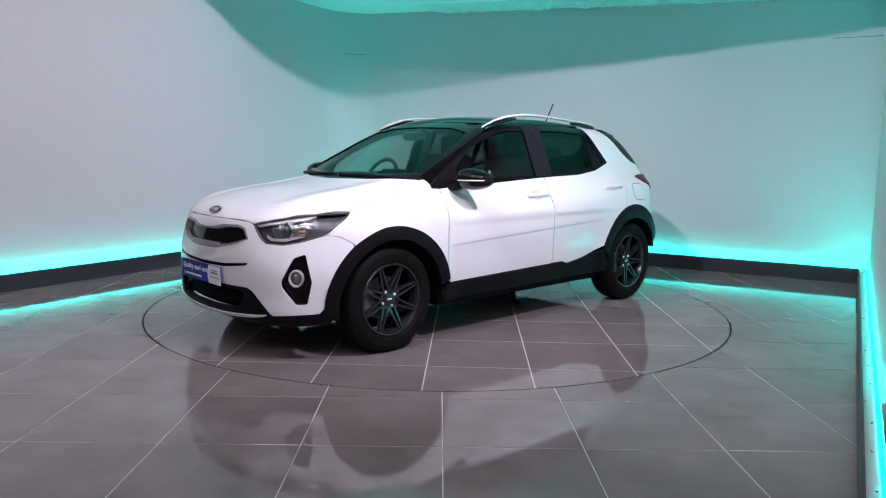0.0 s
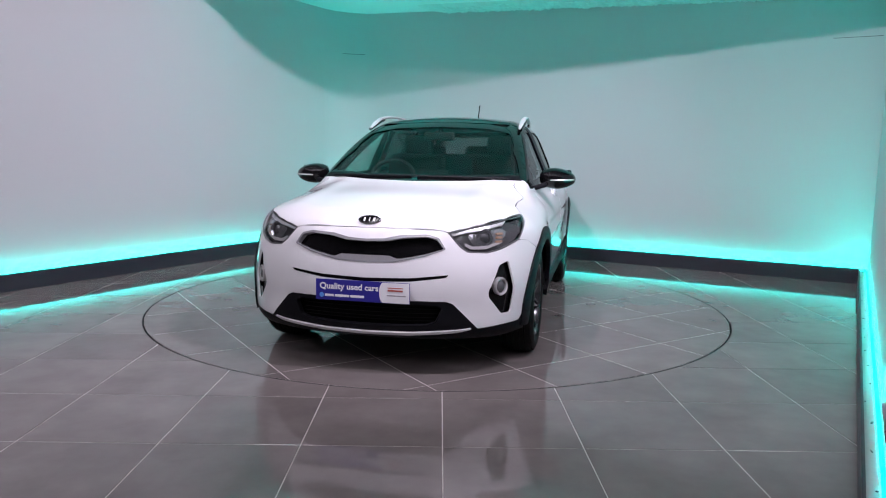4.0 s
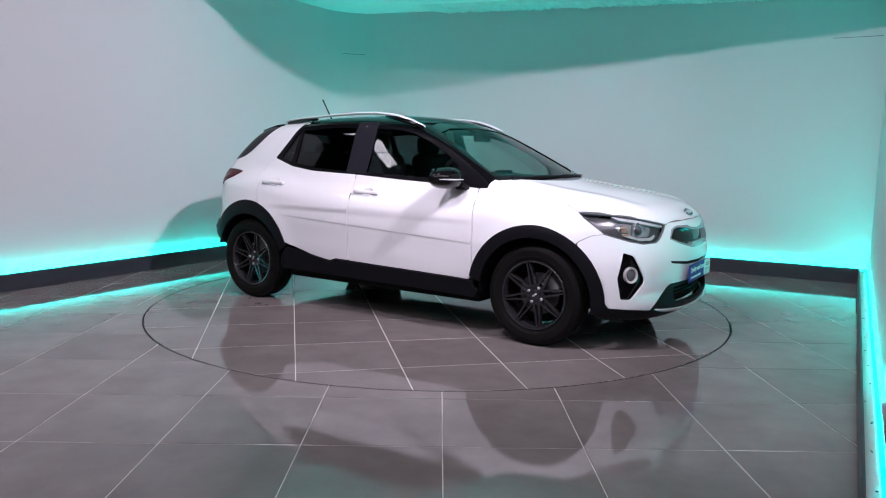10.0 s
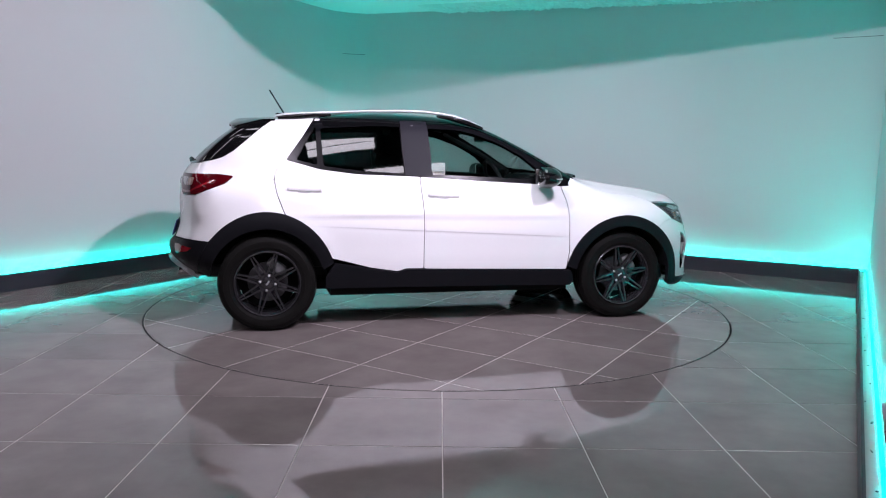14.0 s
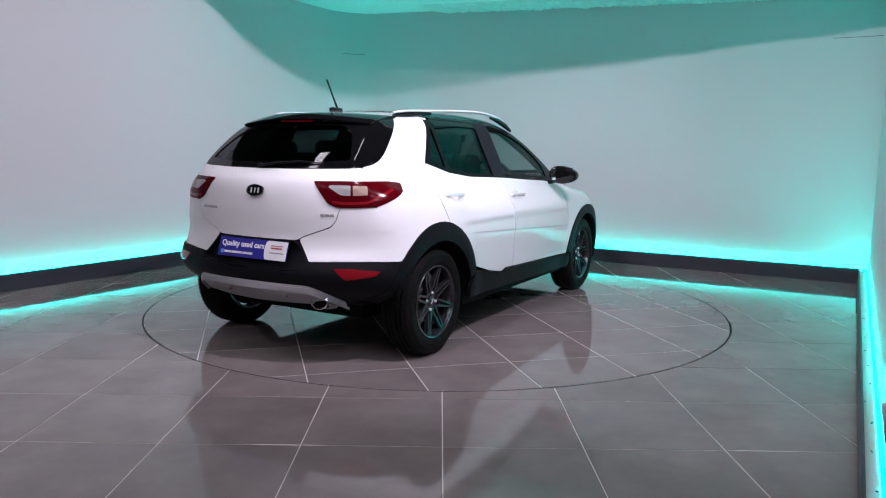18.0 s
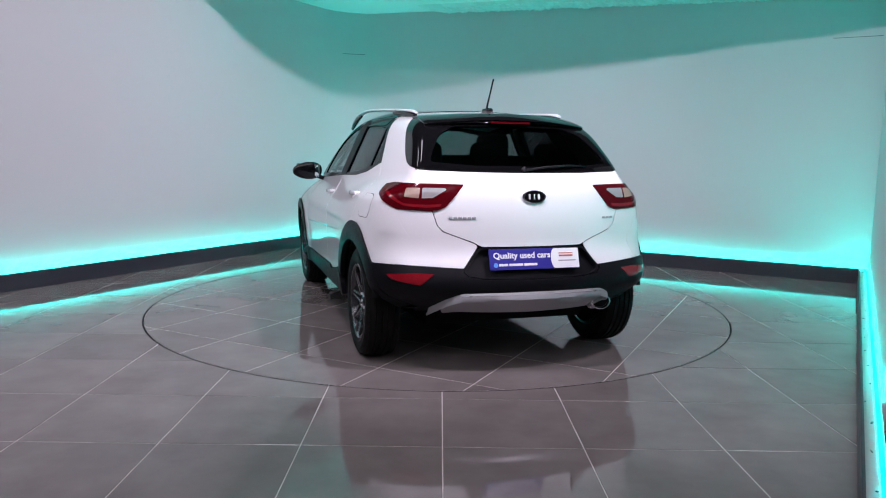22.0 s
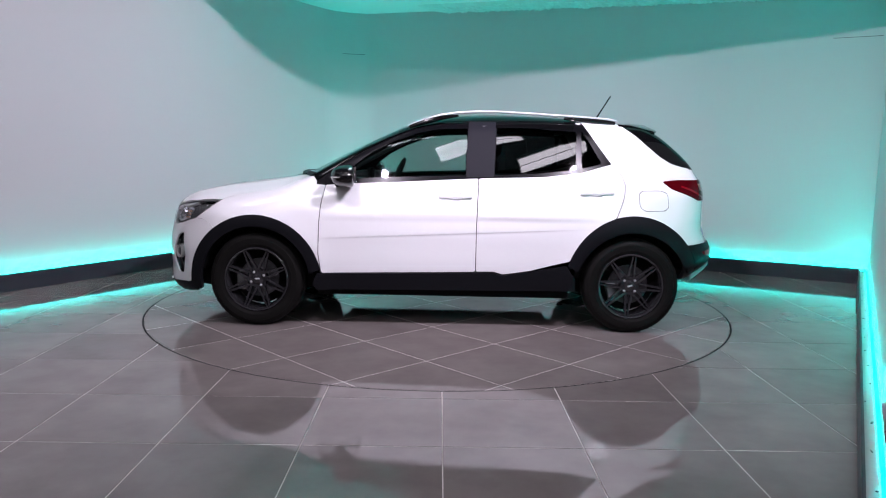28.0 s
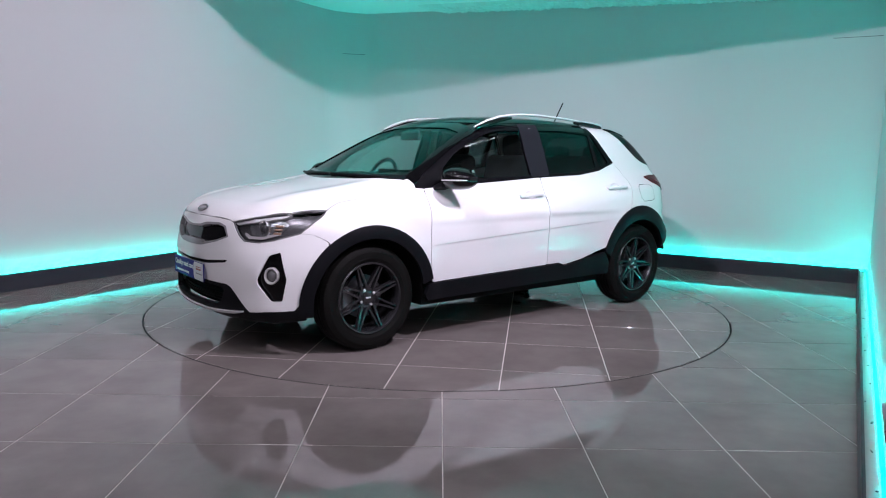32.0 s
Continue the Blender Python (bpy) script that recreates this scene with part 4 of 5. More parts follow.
def show_plate(centre, to_front, parent, lean=0):
    """The dealer's plate: blue field with white lettering, and a pale field with red marks."""
    m = Matrix.Translation(centre) @ (Matrix(((0, 0, 1, 0), (1, 0, 0, 0), (0, 1, 0, 0), (0, 0, 0, 1))) if to_front else Matrix(((0, 0, -1, 0), (-1, 0, 0, 0), (0, 1, 0, 0), (0, 0, 0, 1))))
    m = m @ Matrix.Rotation(radians(-lean), 4, "X")
    w, hgt = 0.532, 0.113
    bm = box((w, hgt, 0.006), (0, 0, -0.003), 0.0015)
    bmesh.ops.transform(bm, matrix=m, verts=bm.verts)
    pl = part("plate", bm, PLATE_BLUE, parent, "blue plate with white lettering", smooth=False)
    edge = [(w / 2 - 0.002, -hgt / 2 + 0.002), (w / 2 - 0.002, hgt / 2 - 0.002)] + [(0.118 - 0.022 * math.cos(a), 0.0545 * math.sin(a)) for a in np.linspace(math.pi / 2, -math.pi / 2, 14)]
    bm = slab([tuple(q) for q in edge], 0.0, 0.0012)
    bmesh.ops.transform(bm, matrix=m, verts=bm.verts)
    part("pale_field", bm, PLATE_WHITE, pl, "pale field", smooth=False)
    lettering("Quality used cars", 0.045, m @ Matrix.Translation((-0.243, 0.006, 0.0008)), PLATE_WHITE, pl, width=0.335, bold=0.0011)
    bm = revolve([(0.013, 0), (0.013, 0.001), (0, 0.001)], m @ Matrix.Translation((-0.231, -0.030, 0.0005)), n=20)
    part("disc_mark", bm, PRINT_SKY, pl, smooth=False)
    bm = bmesh.new()
    x = -0.213
    for ww in (0.052, 0.082, 0.078):
        box((ww, 0.013, 0.001), (x + ww / 2, -0.030, 0.001), bm=bm)
        x += ww + 0.006
    bmesh.ops.transform(bm, matrix=m, verts=bm.verts)
    part("line_bar", bm, PLATE_WHITE, pl, smooth=False)
    bm = bmesh.new()
    box((0.084, 0.005, 0.001), (0.186, 0.027, 0.002), bm=bm)
    box((0.084, 0.009, 0.001), (0.186, 0.013, 0.002), bm=bm)
    bmesh.ops.transform(bm, matrix=m, verts=bm.verts)
    part("red_mark", bm, PRINT_RED, pl, smooth=False)
    bm = box((0.105, 0.006, 0.001), (0.192, -0.014, 0.002))
    bmesh.ops.transform(bm, matrix=m, verts=bm.verts)
    part("caption_bar", bm, PRINT_GREY, pl, smooth=False)
    return pl


show_plate((2.106, -0.008, 0.471), True, car)

# tail
tl = [(-1.85, 0.385, 1.047), (-1.83, 0.55, 1.050), (-1.80, 0.70, 1.050)] + on_side((-1.74, 1.050), (-1.60, 1.048), (-1.501, 1.036), (-1.551, 0.992), (-1.655, 0.953), (-1.745, 0.917)) + [(-1.79, 0.70, 0.914), (-1.85, 0.540, 0.908), (-1.86, 0.490, 0.928), (-1.86, 0.437, 0.985)]
side_top, side_low = on_side((-1.712, 1.125), (-1.742, 1.053)), on_side((-1.7465, 0.914), (-1.750, 0.86), (-1.768, 0.805), (-1.785, 0.75), (-1.785, 0.71), (-1.785, 0.665), (-1.785, 0.622))
hatch = [(-1.83, 0, 1.111), (-1.80, 0.3, 1.113), (-1.75, 0.56, 1.120)] + side_top + [(-1.83, 0.60, 1.048), (-1.86, 0.565, 0.905), (-1.88, 0.545, 0.83), (-1.89, 0.515, 0.80), (-1.90, 0.465, 0.782), (-1.91, 0.345, 0.742), (-1.91, 0.318, 0.728), (-1.91, 0.295, 0.718), (-1.93, 0, 0.717)]
tailgate = patch("tailgate", mirrored(hatch), "tail", PAINT, car, "white tailgate", r=0.008, h=0.026)
for s in (1, -1):
    corner = [(-1.86, 0.571, 0.905), (-1.88, 0.551, 0.83), (-1.89, 0.519, 0.795), (-1.90, 0.467, 0.777), (-1.91, 0.345, 0.736), (-1.91, 0.322, 0.722), (-1.91, 0.328, 0.706), (-1.91, 0.350, 0.675), (-1.92, 0.40, 0.607), (-1.90, 0.60, 0.616)] + side_low[::-1]
    patch("bumper_corner", both(corner, s), "tail", PAINT, car, "white bumper corner", lift=-0.0008, thick=0.006, r=0.006, h=0.026)
    lampset = patch("tail_lamp", both(tl, s), "tail", RED_LENS, car, "red tail lamp with pale inner lenses", lift=0.006, thick=0.03, r=0.01, h=0.02)
    patch("reversing_lens", both([(-1.85, 0.634, 1.027), (-1.86, 0.505, 1.027), (-1.86, 0.488, 1.020), (-1.86, 0.570, 0.976), (-1.85, 0.634, 0.973)], s), "tail", TAIL_CLEAR, lampset, "pale reversing lens", lift=0.0075, thick=0.004, r=0.006, h=0.015)
    patch("indicator_lens", both([(-1.80, 0.712, 1.024), (-1.84, 0.643, 1.027), (-1.84, 0.645, 0.973), (-1.80, 0.718, 0.979)], s), "tail", surface("tail_indicator", (0.30, 0.20, 0.16), 0.15, coat=1.0, grain=120, vary=0.15), lampset, "pale amber indicator lens", lift=0.0075, thick=0.004, r=0.006, h=0.015)
    patch("lamp_bar", both([(-1.86, 0.515, 0.945), (-1.84, 0.60, 0.940), (-1.78, 0.70, 0.945)] + on_side((-1.70, 0.985), (-1.62, 1.012), (-1.62, 1.000), (-1.70, 0.970)) + [(-1.79, 0.70, 0.930), (-1.85, 0.60, 0.924), (-1.865, 0.525, 0.930)], s), "tail", surface("bright_red_lens", (0.19, 0.004, 0.010), 0.15, coat=0.5), lampset, "bright red light guide", lift=0.0075, thick=0.004, r=0.004, h=0.018)
    patch("rear_reflector", both([(-1.78, 0.788, 0.566), (-1.87, 0.66, 0.577), (-1.89, 0.555, 0.573), (-1.89, 0.60, 0.540), (-1.89, 0.635, 0.520), (-1.80, 0.765, 0.543)], s), "tail", surface("bright_red_lens", (0.19, 0.004, 0.010), 0.15, coat=0.5), car, "red bumper reflector", lift=0.016, thick=0.02, r=0.006, h=0.018)
recess = [(-1.93, 0, 0.713), (-1.92, 0.285, 0.7145), (-1.915, 0.318, 0.706), (-1.92, 0.346, 0.672), (-1.93, 0.398, 0.604), (-1.94, 0.405, 0.586), (-1.95, 0.385, 0.566), (-1.96, 0.30, 0.553), (-1.96, 0, 0.548)]
patch("plate_recess", mirrored(recess), "tail", PLASTIC, car, "black plate recess", lift=-0.03, thick=0, r=0.015)
patch("recess_rim", mirrored(recess), "tail", PLASTIC, car, "black recess rim", holes=[mirrored([(x, y * 0.965, 0.632 + (z - 0.632) * 0.9) for x, y, z in recess])], lift=0.004, thick=0.04, r=0.012, hole_r=0.03, h=0.02)
show_plate((-1.946, 0.0, 0.6515), False, car, 17)
low = [(-1.96, 0, 0.545), (-1.96, 0.30, 0.549), (-1.95, 0.39, 0.563), (-1.94, 0.41, 0.585), (-1.93, 0.404, 0.602), (-1.90, 0.60, 0.611)] + on_side((-1.80, 0.617), (-1.66, 0.611))
low += on_side(*[(x, z) for x, _, z in arc(-AXLE, ARCH_Z, ARCH_R + 0.008, 140, 170, 7, rz=REAR_RZ)]) + on_side((-1.752, 0.382)) + [(-1.80, 0.76, 0.372), (-1.86, 0.66, 0.364), (-1.92, 0.56, 0.362), (-1.93, 0.3, 0.364), (-1.94, 0, 0.364)]
patch("rear_bumper", mirrored(low), "tail", PLASTIC, car, "black plastic rear bumper", lift=0.011, thick=0.04, r=0.008, h=0.028)
skid = [(-1.98, 0, 0.474), (-1.97, 0.30, 0.474), (-1.96, 0.42, 0.472), (-1.95, 0.485, 0.440), (-1.93, 0.560, 0.372), (-1.93, 0.545, 0.362), (-1.94, 0.45, 0.374), (-1.95, 0.36, 0.372), (-1.95, 0, 0.368)]
sk = patch("rear_skid_plate", mirrored(skid), "tail", SILVER, car, "silver skid plate", lift=0.024, thick=0.04, r=0.012, h=0.018)

def skid_top(y):
    """Height of the skid plate's upper edge."""
    return float(np.interp(abs(y), (0.0, 0.40, 0.45, 0.50, 0.555), (0.476, 0.473, 0.458, 0.428, 0.372)))


def tail_sheet(grid):
    """A sheet over rows of (y, z, lift) on the tail."""
    q = np.array(grid, float)
    flat_q = q.reshape(-1, 3)
    p = meet(np.stack([np.full(len(flat_q), -2.4), flat_q[:, 0], flat_q[:, 1]], 1), np.array([[1.0, 0, 0]]), 1.6)
    p = (p + slope(p) * flat_q[:, 2:]).reshape(q.shape)
    own = bmesh.new()
    rows = [[own.verts.new(v) for v in row] for row in p]
    for ra, rb in zip(rows, rows[1:]):
        for k in range(len(ra) - 1):
            own.faces.new((ra[k], rb[k], rb[k + 1], ra[k + 1]))
    return own


lip_shape = ((-0.006, 0.010), (0.004, 0.026), (0.017, 0.041), (0.023, 0.040), (0.026, 0.020))
part("skid_lip", tail_sheet([[(y, skid_top(y) - dz, up) for dz, up in lip_shape] for y in np.linspace(-0.55, 0.55, 61)]), SILVER, sk, "bright upper lip of the skid plate", angle=50)
tab_shape = ((0.462, 0.165, 0.042), (0.438, 0.125, 0.047), (0.422, 0.105, 0.043), (0.414, 0.100, 0.018))
for s in (1, -1):
    part("skid_tab", tail_sheet([[(s * (0.205 + (t - 0.5) * w), z, up) for z, w, up in tab_shape] for t in np.linspace(0, 1, 9)]), SILVER, sk, "raised tab on the skid plate", angle=30)
p, n = at_face(-0.448, 0.388, "tail", 0.024)
part("exhaust_ring", revolve([(0.048, -0.01), (0.050, 0.012), (0.058, 0.016), (0.066, 0.010), (0.068, -0.01)], facing(p, n) @ Matrix.Diagonal((1.2, 0.8, 1, 1)), n=36, closed=True), SILVER, sk, "ring round the exhaust opening")
pipe = part("exhaust_tip", revolve([(0.036, -0.16), (0.040, -0.01), (0.045, 0.0), (0.040, 0.004), (0.034, -0.01), (0.033, -0.12)], Matrix.Translation((-1.892, -0.448, 0.380)) @ Matrix.Rotation(radians(-90), 4, "Y") @ Matrix.Rotation(radians(8), 4, "Y") @ Matrix.Diagonal((0.95, 1.4, 1, 1)), n=32), CHROME, car, "chrome exhaust tip")
# Dark disc just inside the mouth stands in for the pipe's inner shade.
part("bore_shade", revolve([(0.034, 0.0), (0.0, 0.0)], Matrix.Translation((-1.880, -0.448, 0.380)) @ Matrix.Rotation(radians(-90), 4, "Y") @ Matrix.Diagonal((0.95, 1.4, 1, 1)), n=24), DARK, pipe)
p, n = at_face(0.0, 0.985, "tail", 0.002)
badge(p, n, w=0.066, hgt=0.034)
for y0, z0, ww, hh2, nb, lab in ((0.475, 0.872, 0.150, 0.014, 6, "chrome model lettering, unreadable"), (-0.44, 0.865, 0.085, 0.013, 3, "small chrome trim mark")):
    bm = bmesh.new()
    p, n = at_face(y0 - ww / 2, z0, "tail", 0.003)
    for k in range(nb):
        box((ww / nb * 0.8, hh2, 0.003), (ww / nb * (k + 0.5) - ww / 2, 0, 0), 0.001, bm=bm)
    bmesh.ops.transform(bm, matrix=facing(p, n), verts=bm.verts)
    part("model_mark", bm, SILVER, car, lab)

# roof spoiler
bm = bmesh.new()
rings = []
for y in np.linspace(-0.505, 0.505, 33):
    a = abs(y) / 0.505
    tip = -1.562 + 0.050 * a ** 2 + 0.025 * a ** 8
    zt = 1.412 - 0.030 * a ** 2
    x0 = -1.435 + 0.195 * a ** 2
    z0 = float(roofline(x0)) - 0.05 * (y / 0.6) ** 2 + 0.004
    prof = [(x0 + 0.02, z0), (x0 - 0.07, z0 - 0.006), (tip + 0.01, zt + 0.004), (tip, zt - 0.004), (tip + 0.012, zt - 0.016), (x0 - 0.08, zt - 0.030), (x0 - 0.03, zt - 0.035)]
    rings.append([bm.verts.new((px, y, pz)) for px, pz in prof])
for a, b in zip(rings, rings[1:]):
    for i in range(7):
        bm.faces.new((a[i], a[(i + 1) % 7], b[(i + 1) % 7], b[i]))
bm.faces.new(rings[0][::-1])
bm.faces.new(rings[-1])
sp = part("roof_spoiler", bm, BLACK_PAINT, car, "gloss black roof spoiler", angle=50)
part("brake_light", box((0.012, 0.25, 0.014), (-1.548, 0, 1.394), 0.004), RED_LENS, sp, "red high brake light")
wp = part("rear_wiper", tube([(-1.842, 0.02, 1.128), (-1.835, -0.10, 1.146), (-1.812, -0.25, 1.156), (-1.785, -0.37, 1.150)], [0.013, 0.010, 0.008, 0.005], flat=0.6), PLASTIC, car, "black rear wiper")
part("pivot", revolve([(0.016, -0.02), (0.015, 0.008), (0.0, 0.012)], Matrix.Translation((-1.838, 0.03, 1.13)) @ Matrix.Rotation(radians(-70), 4, "Y"), n=20), PLASTIC, wp)

# roof rails and aerial
for s in (1, -1):
    def rail_y(x):
        return s * (0.584 - 0.105 * max(0.0, (0.1 - x) / 1.32) ** 1.6)
    line = [(0.262, 1.400), (0.20, 1.424), (0.141, 1.446), (0.03, 1.478), (-0.08, 1.494), (-0.20, 1.503), (-0.35, 1.505), (-0.60, 1.497), (-0.85, 1.484), (-1.05, 1.474), (-1.16, 1.466), (-1.22, 1.455)]
    rail = part("roof_rail", tube([(x, rail_y(x), z) for x, z in line], [0.010, 0.016, 0.019, 0.019, 0.018, 0.018, 0.018, 0.017, 0.017, 0.017, 0.016, 0.012], n=14, flat=0.55), RAIL, car, "silver roof rail on black feet")
    part("rail_foot", tube([(x, rail_y(x) + 0.008 * s, z) for x, z in ((0.255, 1.392), (0.14, 1.432), (0.02, 1.462), (-0.09, 1.474))], [0.012, 0.020, 0.018, 0.008], flat=1.0), BLACK_PAINT, rail, "black front foot")
    part("rail_foot", tube([(x, rail_y(x), z) for x, z in ((-0.84, 1.468), (-0.95, 1.466), (-1.08, 1.452), (-1.205, 1.440))], [0.010, 0.018, 0.020, 0.014], flat=1.1), BLACK_PAINT, rail, "black rear foot")
aer = part("aerial_base", box((0.10, 0.045, 0.030), (-1.17, 0, 1.482), 0.012, segments=3), BLACK_PAINT, car, "black roof aerial")
part("mast", tube([(-1.155, 0, 1.492), (-1.215, 0, 1.590), (-1.262, 0, 1.668)], [0.007, 0.005, 0.0055], n=8), PLASTIC, aer)

# door mirrors, handles, fuel flap, wipers
for s in (1, -1):
    how = "left" if s > 0 else "right"
    bm = bmesh.new()
    bmesh.ops.create_uvsphere(bm, u_segments=28, v_segments=16, radius=1)
    for v in bm.verts:
        x, y, z = v.co
        x = (abs(x) ** 0.85) * math.copysign(1, x)
        if x < -0.25:
            x = -0.25 - (abs(x) - 0.25) * 0.15
        t = (y * s + 1) / 2
        v.co = Vector((0.655 + 0.116 * x - 0.03 * t, s * (0.905 + 0.124 * y * s), 1.054 + 0.078 * math.copysign(abs(z) ** 0.8, z) * (1 - 0.28 * t ** 2) - 0.008 * t))
    mir = part("door_mirror", bm, BLACK_PAINT, car, "gloss black door mirror with a turn lamp", angle=60)
    part("mirror_glass", box((0.006, 0.190, 0.108), (0.611, s * 0.903, 1.055), 0.012), surface("mirror_silver", (0.85, 0.86, 0.87), 0.03, metal=1.0, vary=0.01), mir, "silvered glass")
    part("turn_lamp", tube([(0.763, s * 0.865, 1.041), (0.753, s * 0.93, 1.042), (0.724, s * 0.995, 1.043), (0.680, s * 1.020, 1.044)], [0.006, 0.008, 0.008, 0.005], flat=0.7), CLEAR_LENS, mir, "clear turn lamp strip")
    part("mirror_arm", box((0.10, 0.11, 0.035), (0.70, s * 0.79, 0.995), 0.012, turn=Matrix.Rotation(radians(18 * s), 4, "X")), PLASTIC, mir, "black mirror arm")
    for (hx, hz), panel in zip(HANDLES, (door_of[s], rear_door_of[s])):
        yb = abs(project(np.array([[hx, hz]]), how)[0][1])
        patch("handle_cup", handle_hole(hx, hz, 1.04), how, PAINT, panel, "white dished handle cup", swell=-0.024, thick=0.0, r=0.0, h=0.009)
        hd = part("door_handle", box((0.226, 0.013, 0.025), (hx, s * (yb + 0.021), hz), 0.006, segments=3, turn=Matrix.Rotation(radians(-1.5 if s > 0 else 1.5), 4, "Z") @ Matrix.Rotation(radians(2), 4, "Y")), PAINT, panel, "white door handle", angle=60)
        for k in (-1, 1):
            part("handle_mount", box((0.034, 0.034, 0.022), (hx + 0.092 * k, s * (yb + 0.003), hz - 0.003 * k), 0.007, segments=2), PAINT, panel)
flap = xz((-1.345, 0.975), (-1.47, 0.978), (-1.515, 0.962), (-1.522, 0.87), (-1.495, 0.848), (-1.36, 0.845), (-1.328, 0.872), (-1.322, 0.95))
ff = patch("fuel_flap", flap, "left", PAINT, car, "white fuel flap", lift=0.0015, thick=0.004, r=0.02, h=0.018)
# Dark ring laid on the panel in place of the shut line's shade.
patch("flap_gap_shade", [(-1.422 + (x + 1.422) * 1.03, 0, 0.9115 + (z - 0.9115) * 1.045) for x, _, z in flap], "left", FRAME, ff, "dark ring standing in for the shaded gap round the flap", holes=[flap], lift=0.0008, thick=0, r=0.02, h=0.018)
cowl = [(1.10, 0, 0), (1.065, 0.36, 0), (0.935, 0.69, 0), (0.90, 0.67, 0), (1.02, 0.36, 0), (1.06, 0, 0)]
patch("scuttle", mirrored(cowl), "top", PLASTIC, car, "black scuttle panel", lift=0.006, thick=0.02, r=0.006)
for y0, y1 in ((-0.60, -0.02), (0.02, 0.60)):
    pts = [(1.095 - 0.30 * y * y, y, 1.060 - 0.012 * abs(y)) for y in np.linspace(y0, y1, 7)]
    part("wiper", tube(pts, [0.010, 0.008, 0.008, 0.008, 0.008, 0.008, 0.006], n=8), PLASTIC, car, "black wiper")


# wheels
def wheel_set():
    tyre = [(0.222, -0.085), (0.240, -0.098), (0.270, -0.104), (0.300, -0.098), (0.317, -0.085), (0.325, -0.066)]
    for gx in (-0.050, -0.018, 0.018, 0.050):
        tyre += [(0.3275, gx - 0.006), (0.320, gx - 0.004), (0.320, gx + 0.004), (0.3275, gx + 0.006)]
    tyre += [(0.325, 0.066), (0.317, 0.085), (0.300, 0.098), (0.288, 0.1015), (0.287, 0.1035), (0.270, 0.104), (0.252, 0.1005), (0.250, 0.1015), (0.240, 0.098), (0.222, 0.085)]
    rim = [(0.205, -0.09), (0.222, -0.092), (0.222, -0.080), (0.200, -0.06), (0.195, 0.03), (0.206, 0.078), (0.222, 0.082), (0.226, 0.092), (0.221, 0.097), (0.212, 0.094), (0.205, 0.080), (0.198, 0.04), (0.196, -0.05)]
    wheel = part("wheel", revolve(rim, n=64, closed=True), ALLOY, car, "gunmetal alloy wheel in a black tyre")
    part("tyre", revolve(tyre, n=72, closed=True), RUBBER, wheel, "black rubber tyre", angle=28)
    bm = bmesh.new()
    for k in range(64):
        a = 2 * math.pi * k / 64
        for sgn in (-1, 1):
            box((0.006, 0.006, 0.026), bm=bm, turn=Matrix.Rotation(a + 0.03 * sgn, 4, "Z") @ Matrix.Translation((0.3115, 0, 0.078 * sgn)) @ Matrix.Rotation(radians(30 * sgn), 4, "Y"))
    tagged(part("tread_blocks", bm, RUBBER, wheel, smooth=False), kind="stuff")
    for k in range(8):
        a = k * math.pi / 4 + math.pi / 8
        for sgn in (-1, 1):
            b = a + sgn * math.pi / 8
            rows = []
            for t in np.linspace(0, 1, 7):
                r = 0.207 * (1 - t) + 0.088 * t
                ang = 0
                half = 0.0072 + 0.002 * t
                zt = 0.086 - 0.022 * t
                d = Vector((math.cos(ang), math.sin(ang), 0))
                e = Vector((-math.sin(ang), math.cos(ang), 0)) * half
                p0, p1 = a + sgn * 0.04, a + sgn * 0.36
                c = Vector((math.cos(p0), math.sin(p0), 0)) * 0.207 * (1 - t) + Vector((math.cos(p1), math.sin(p1), 0)) * 0.058 * t
                w = Vector((math.cos(p0), math.sin(p0), 0)) * 0.207 - Vector((math.cos(p1), math.sin(p1), 0)) * 0.058
                e = Vector((-w.y, w.x, 0)).normalized() * half
                rows.append([c - e + Vector((0, 0, zt - 0.028)), c - e * 0.75 + Vector((0, 0, zt)), c + e * 0.75 + Vector((0, 0, zt)), c + e + Vector((0, 0, zt - 0.028))])
            bm = bmesh.new()
            vr = [[bm.verts.new(v) for v in row] for row in rows]
            for p0, p1 in zip(vr, vr[1:]):
                for i in range(4):
                    bm.faces.new((p0[i], p0[(i + 1) % 4], p1[(i + 1) % 4], p1[i]))
            bm.faces.new(vr[0][::-1])
            bm.faces.new(vr[-1])
            part("spoke", bm, ALLOY, wheel, angle=25)
    part("hub", revolve([(0.068, 0.020), (0.068, 0.050), (0.062, 0.060), (0.048, 0.056), (0.034, 0.058), (0.033, 0.064), (0.026, 0.067), (0.0, 0.068)], n=40), ALLOY, wheel, "gunmetal hub with a dark cap")
    part("hub_mark", box((0.034, 0.010, 0.002), (0, 0, 0.068), 0.0006), RAIL, wheel, "small silver mark")
    for k in range(4):
        a = k * math.pi / 2 + 0.5
        part("wheel_nut", revolve([(0.009, 0.050), (0.009, 0.064), (0.006, 0.067), (0.0, 0.067)], Matrix.Translation((0.051 * math.cos(a), 0.051 * math.sin(a), 0)), n=6), RAIL, wheel, "chrome wheel nut", smooth=False)
    # Added disc that keeps light from showing through between the spokes.
    part("light_stop", revolve([(0.192, -0.065), (0.192, -0.055), (0.0, -0.050)], n=40), DARK, wheel, "black disc added to stop light behind the spokes")
    part("brake_disc", revolve([(0.05, -0.02), (0.135, -0.02), (0.135, 0.0), (0.07, 0.0), (0.07, 0.018), (0.0, 0.018)], n=48), surface("disc_steel", (0.14, 0.14, 0.15), 0.5, metal=0.7, grain=200), wheel, "bright steel brake disc")
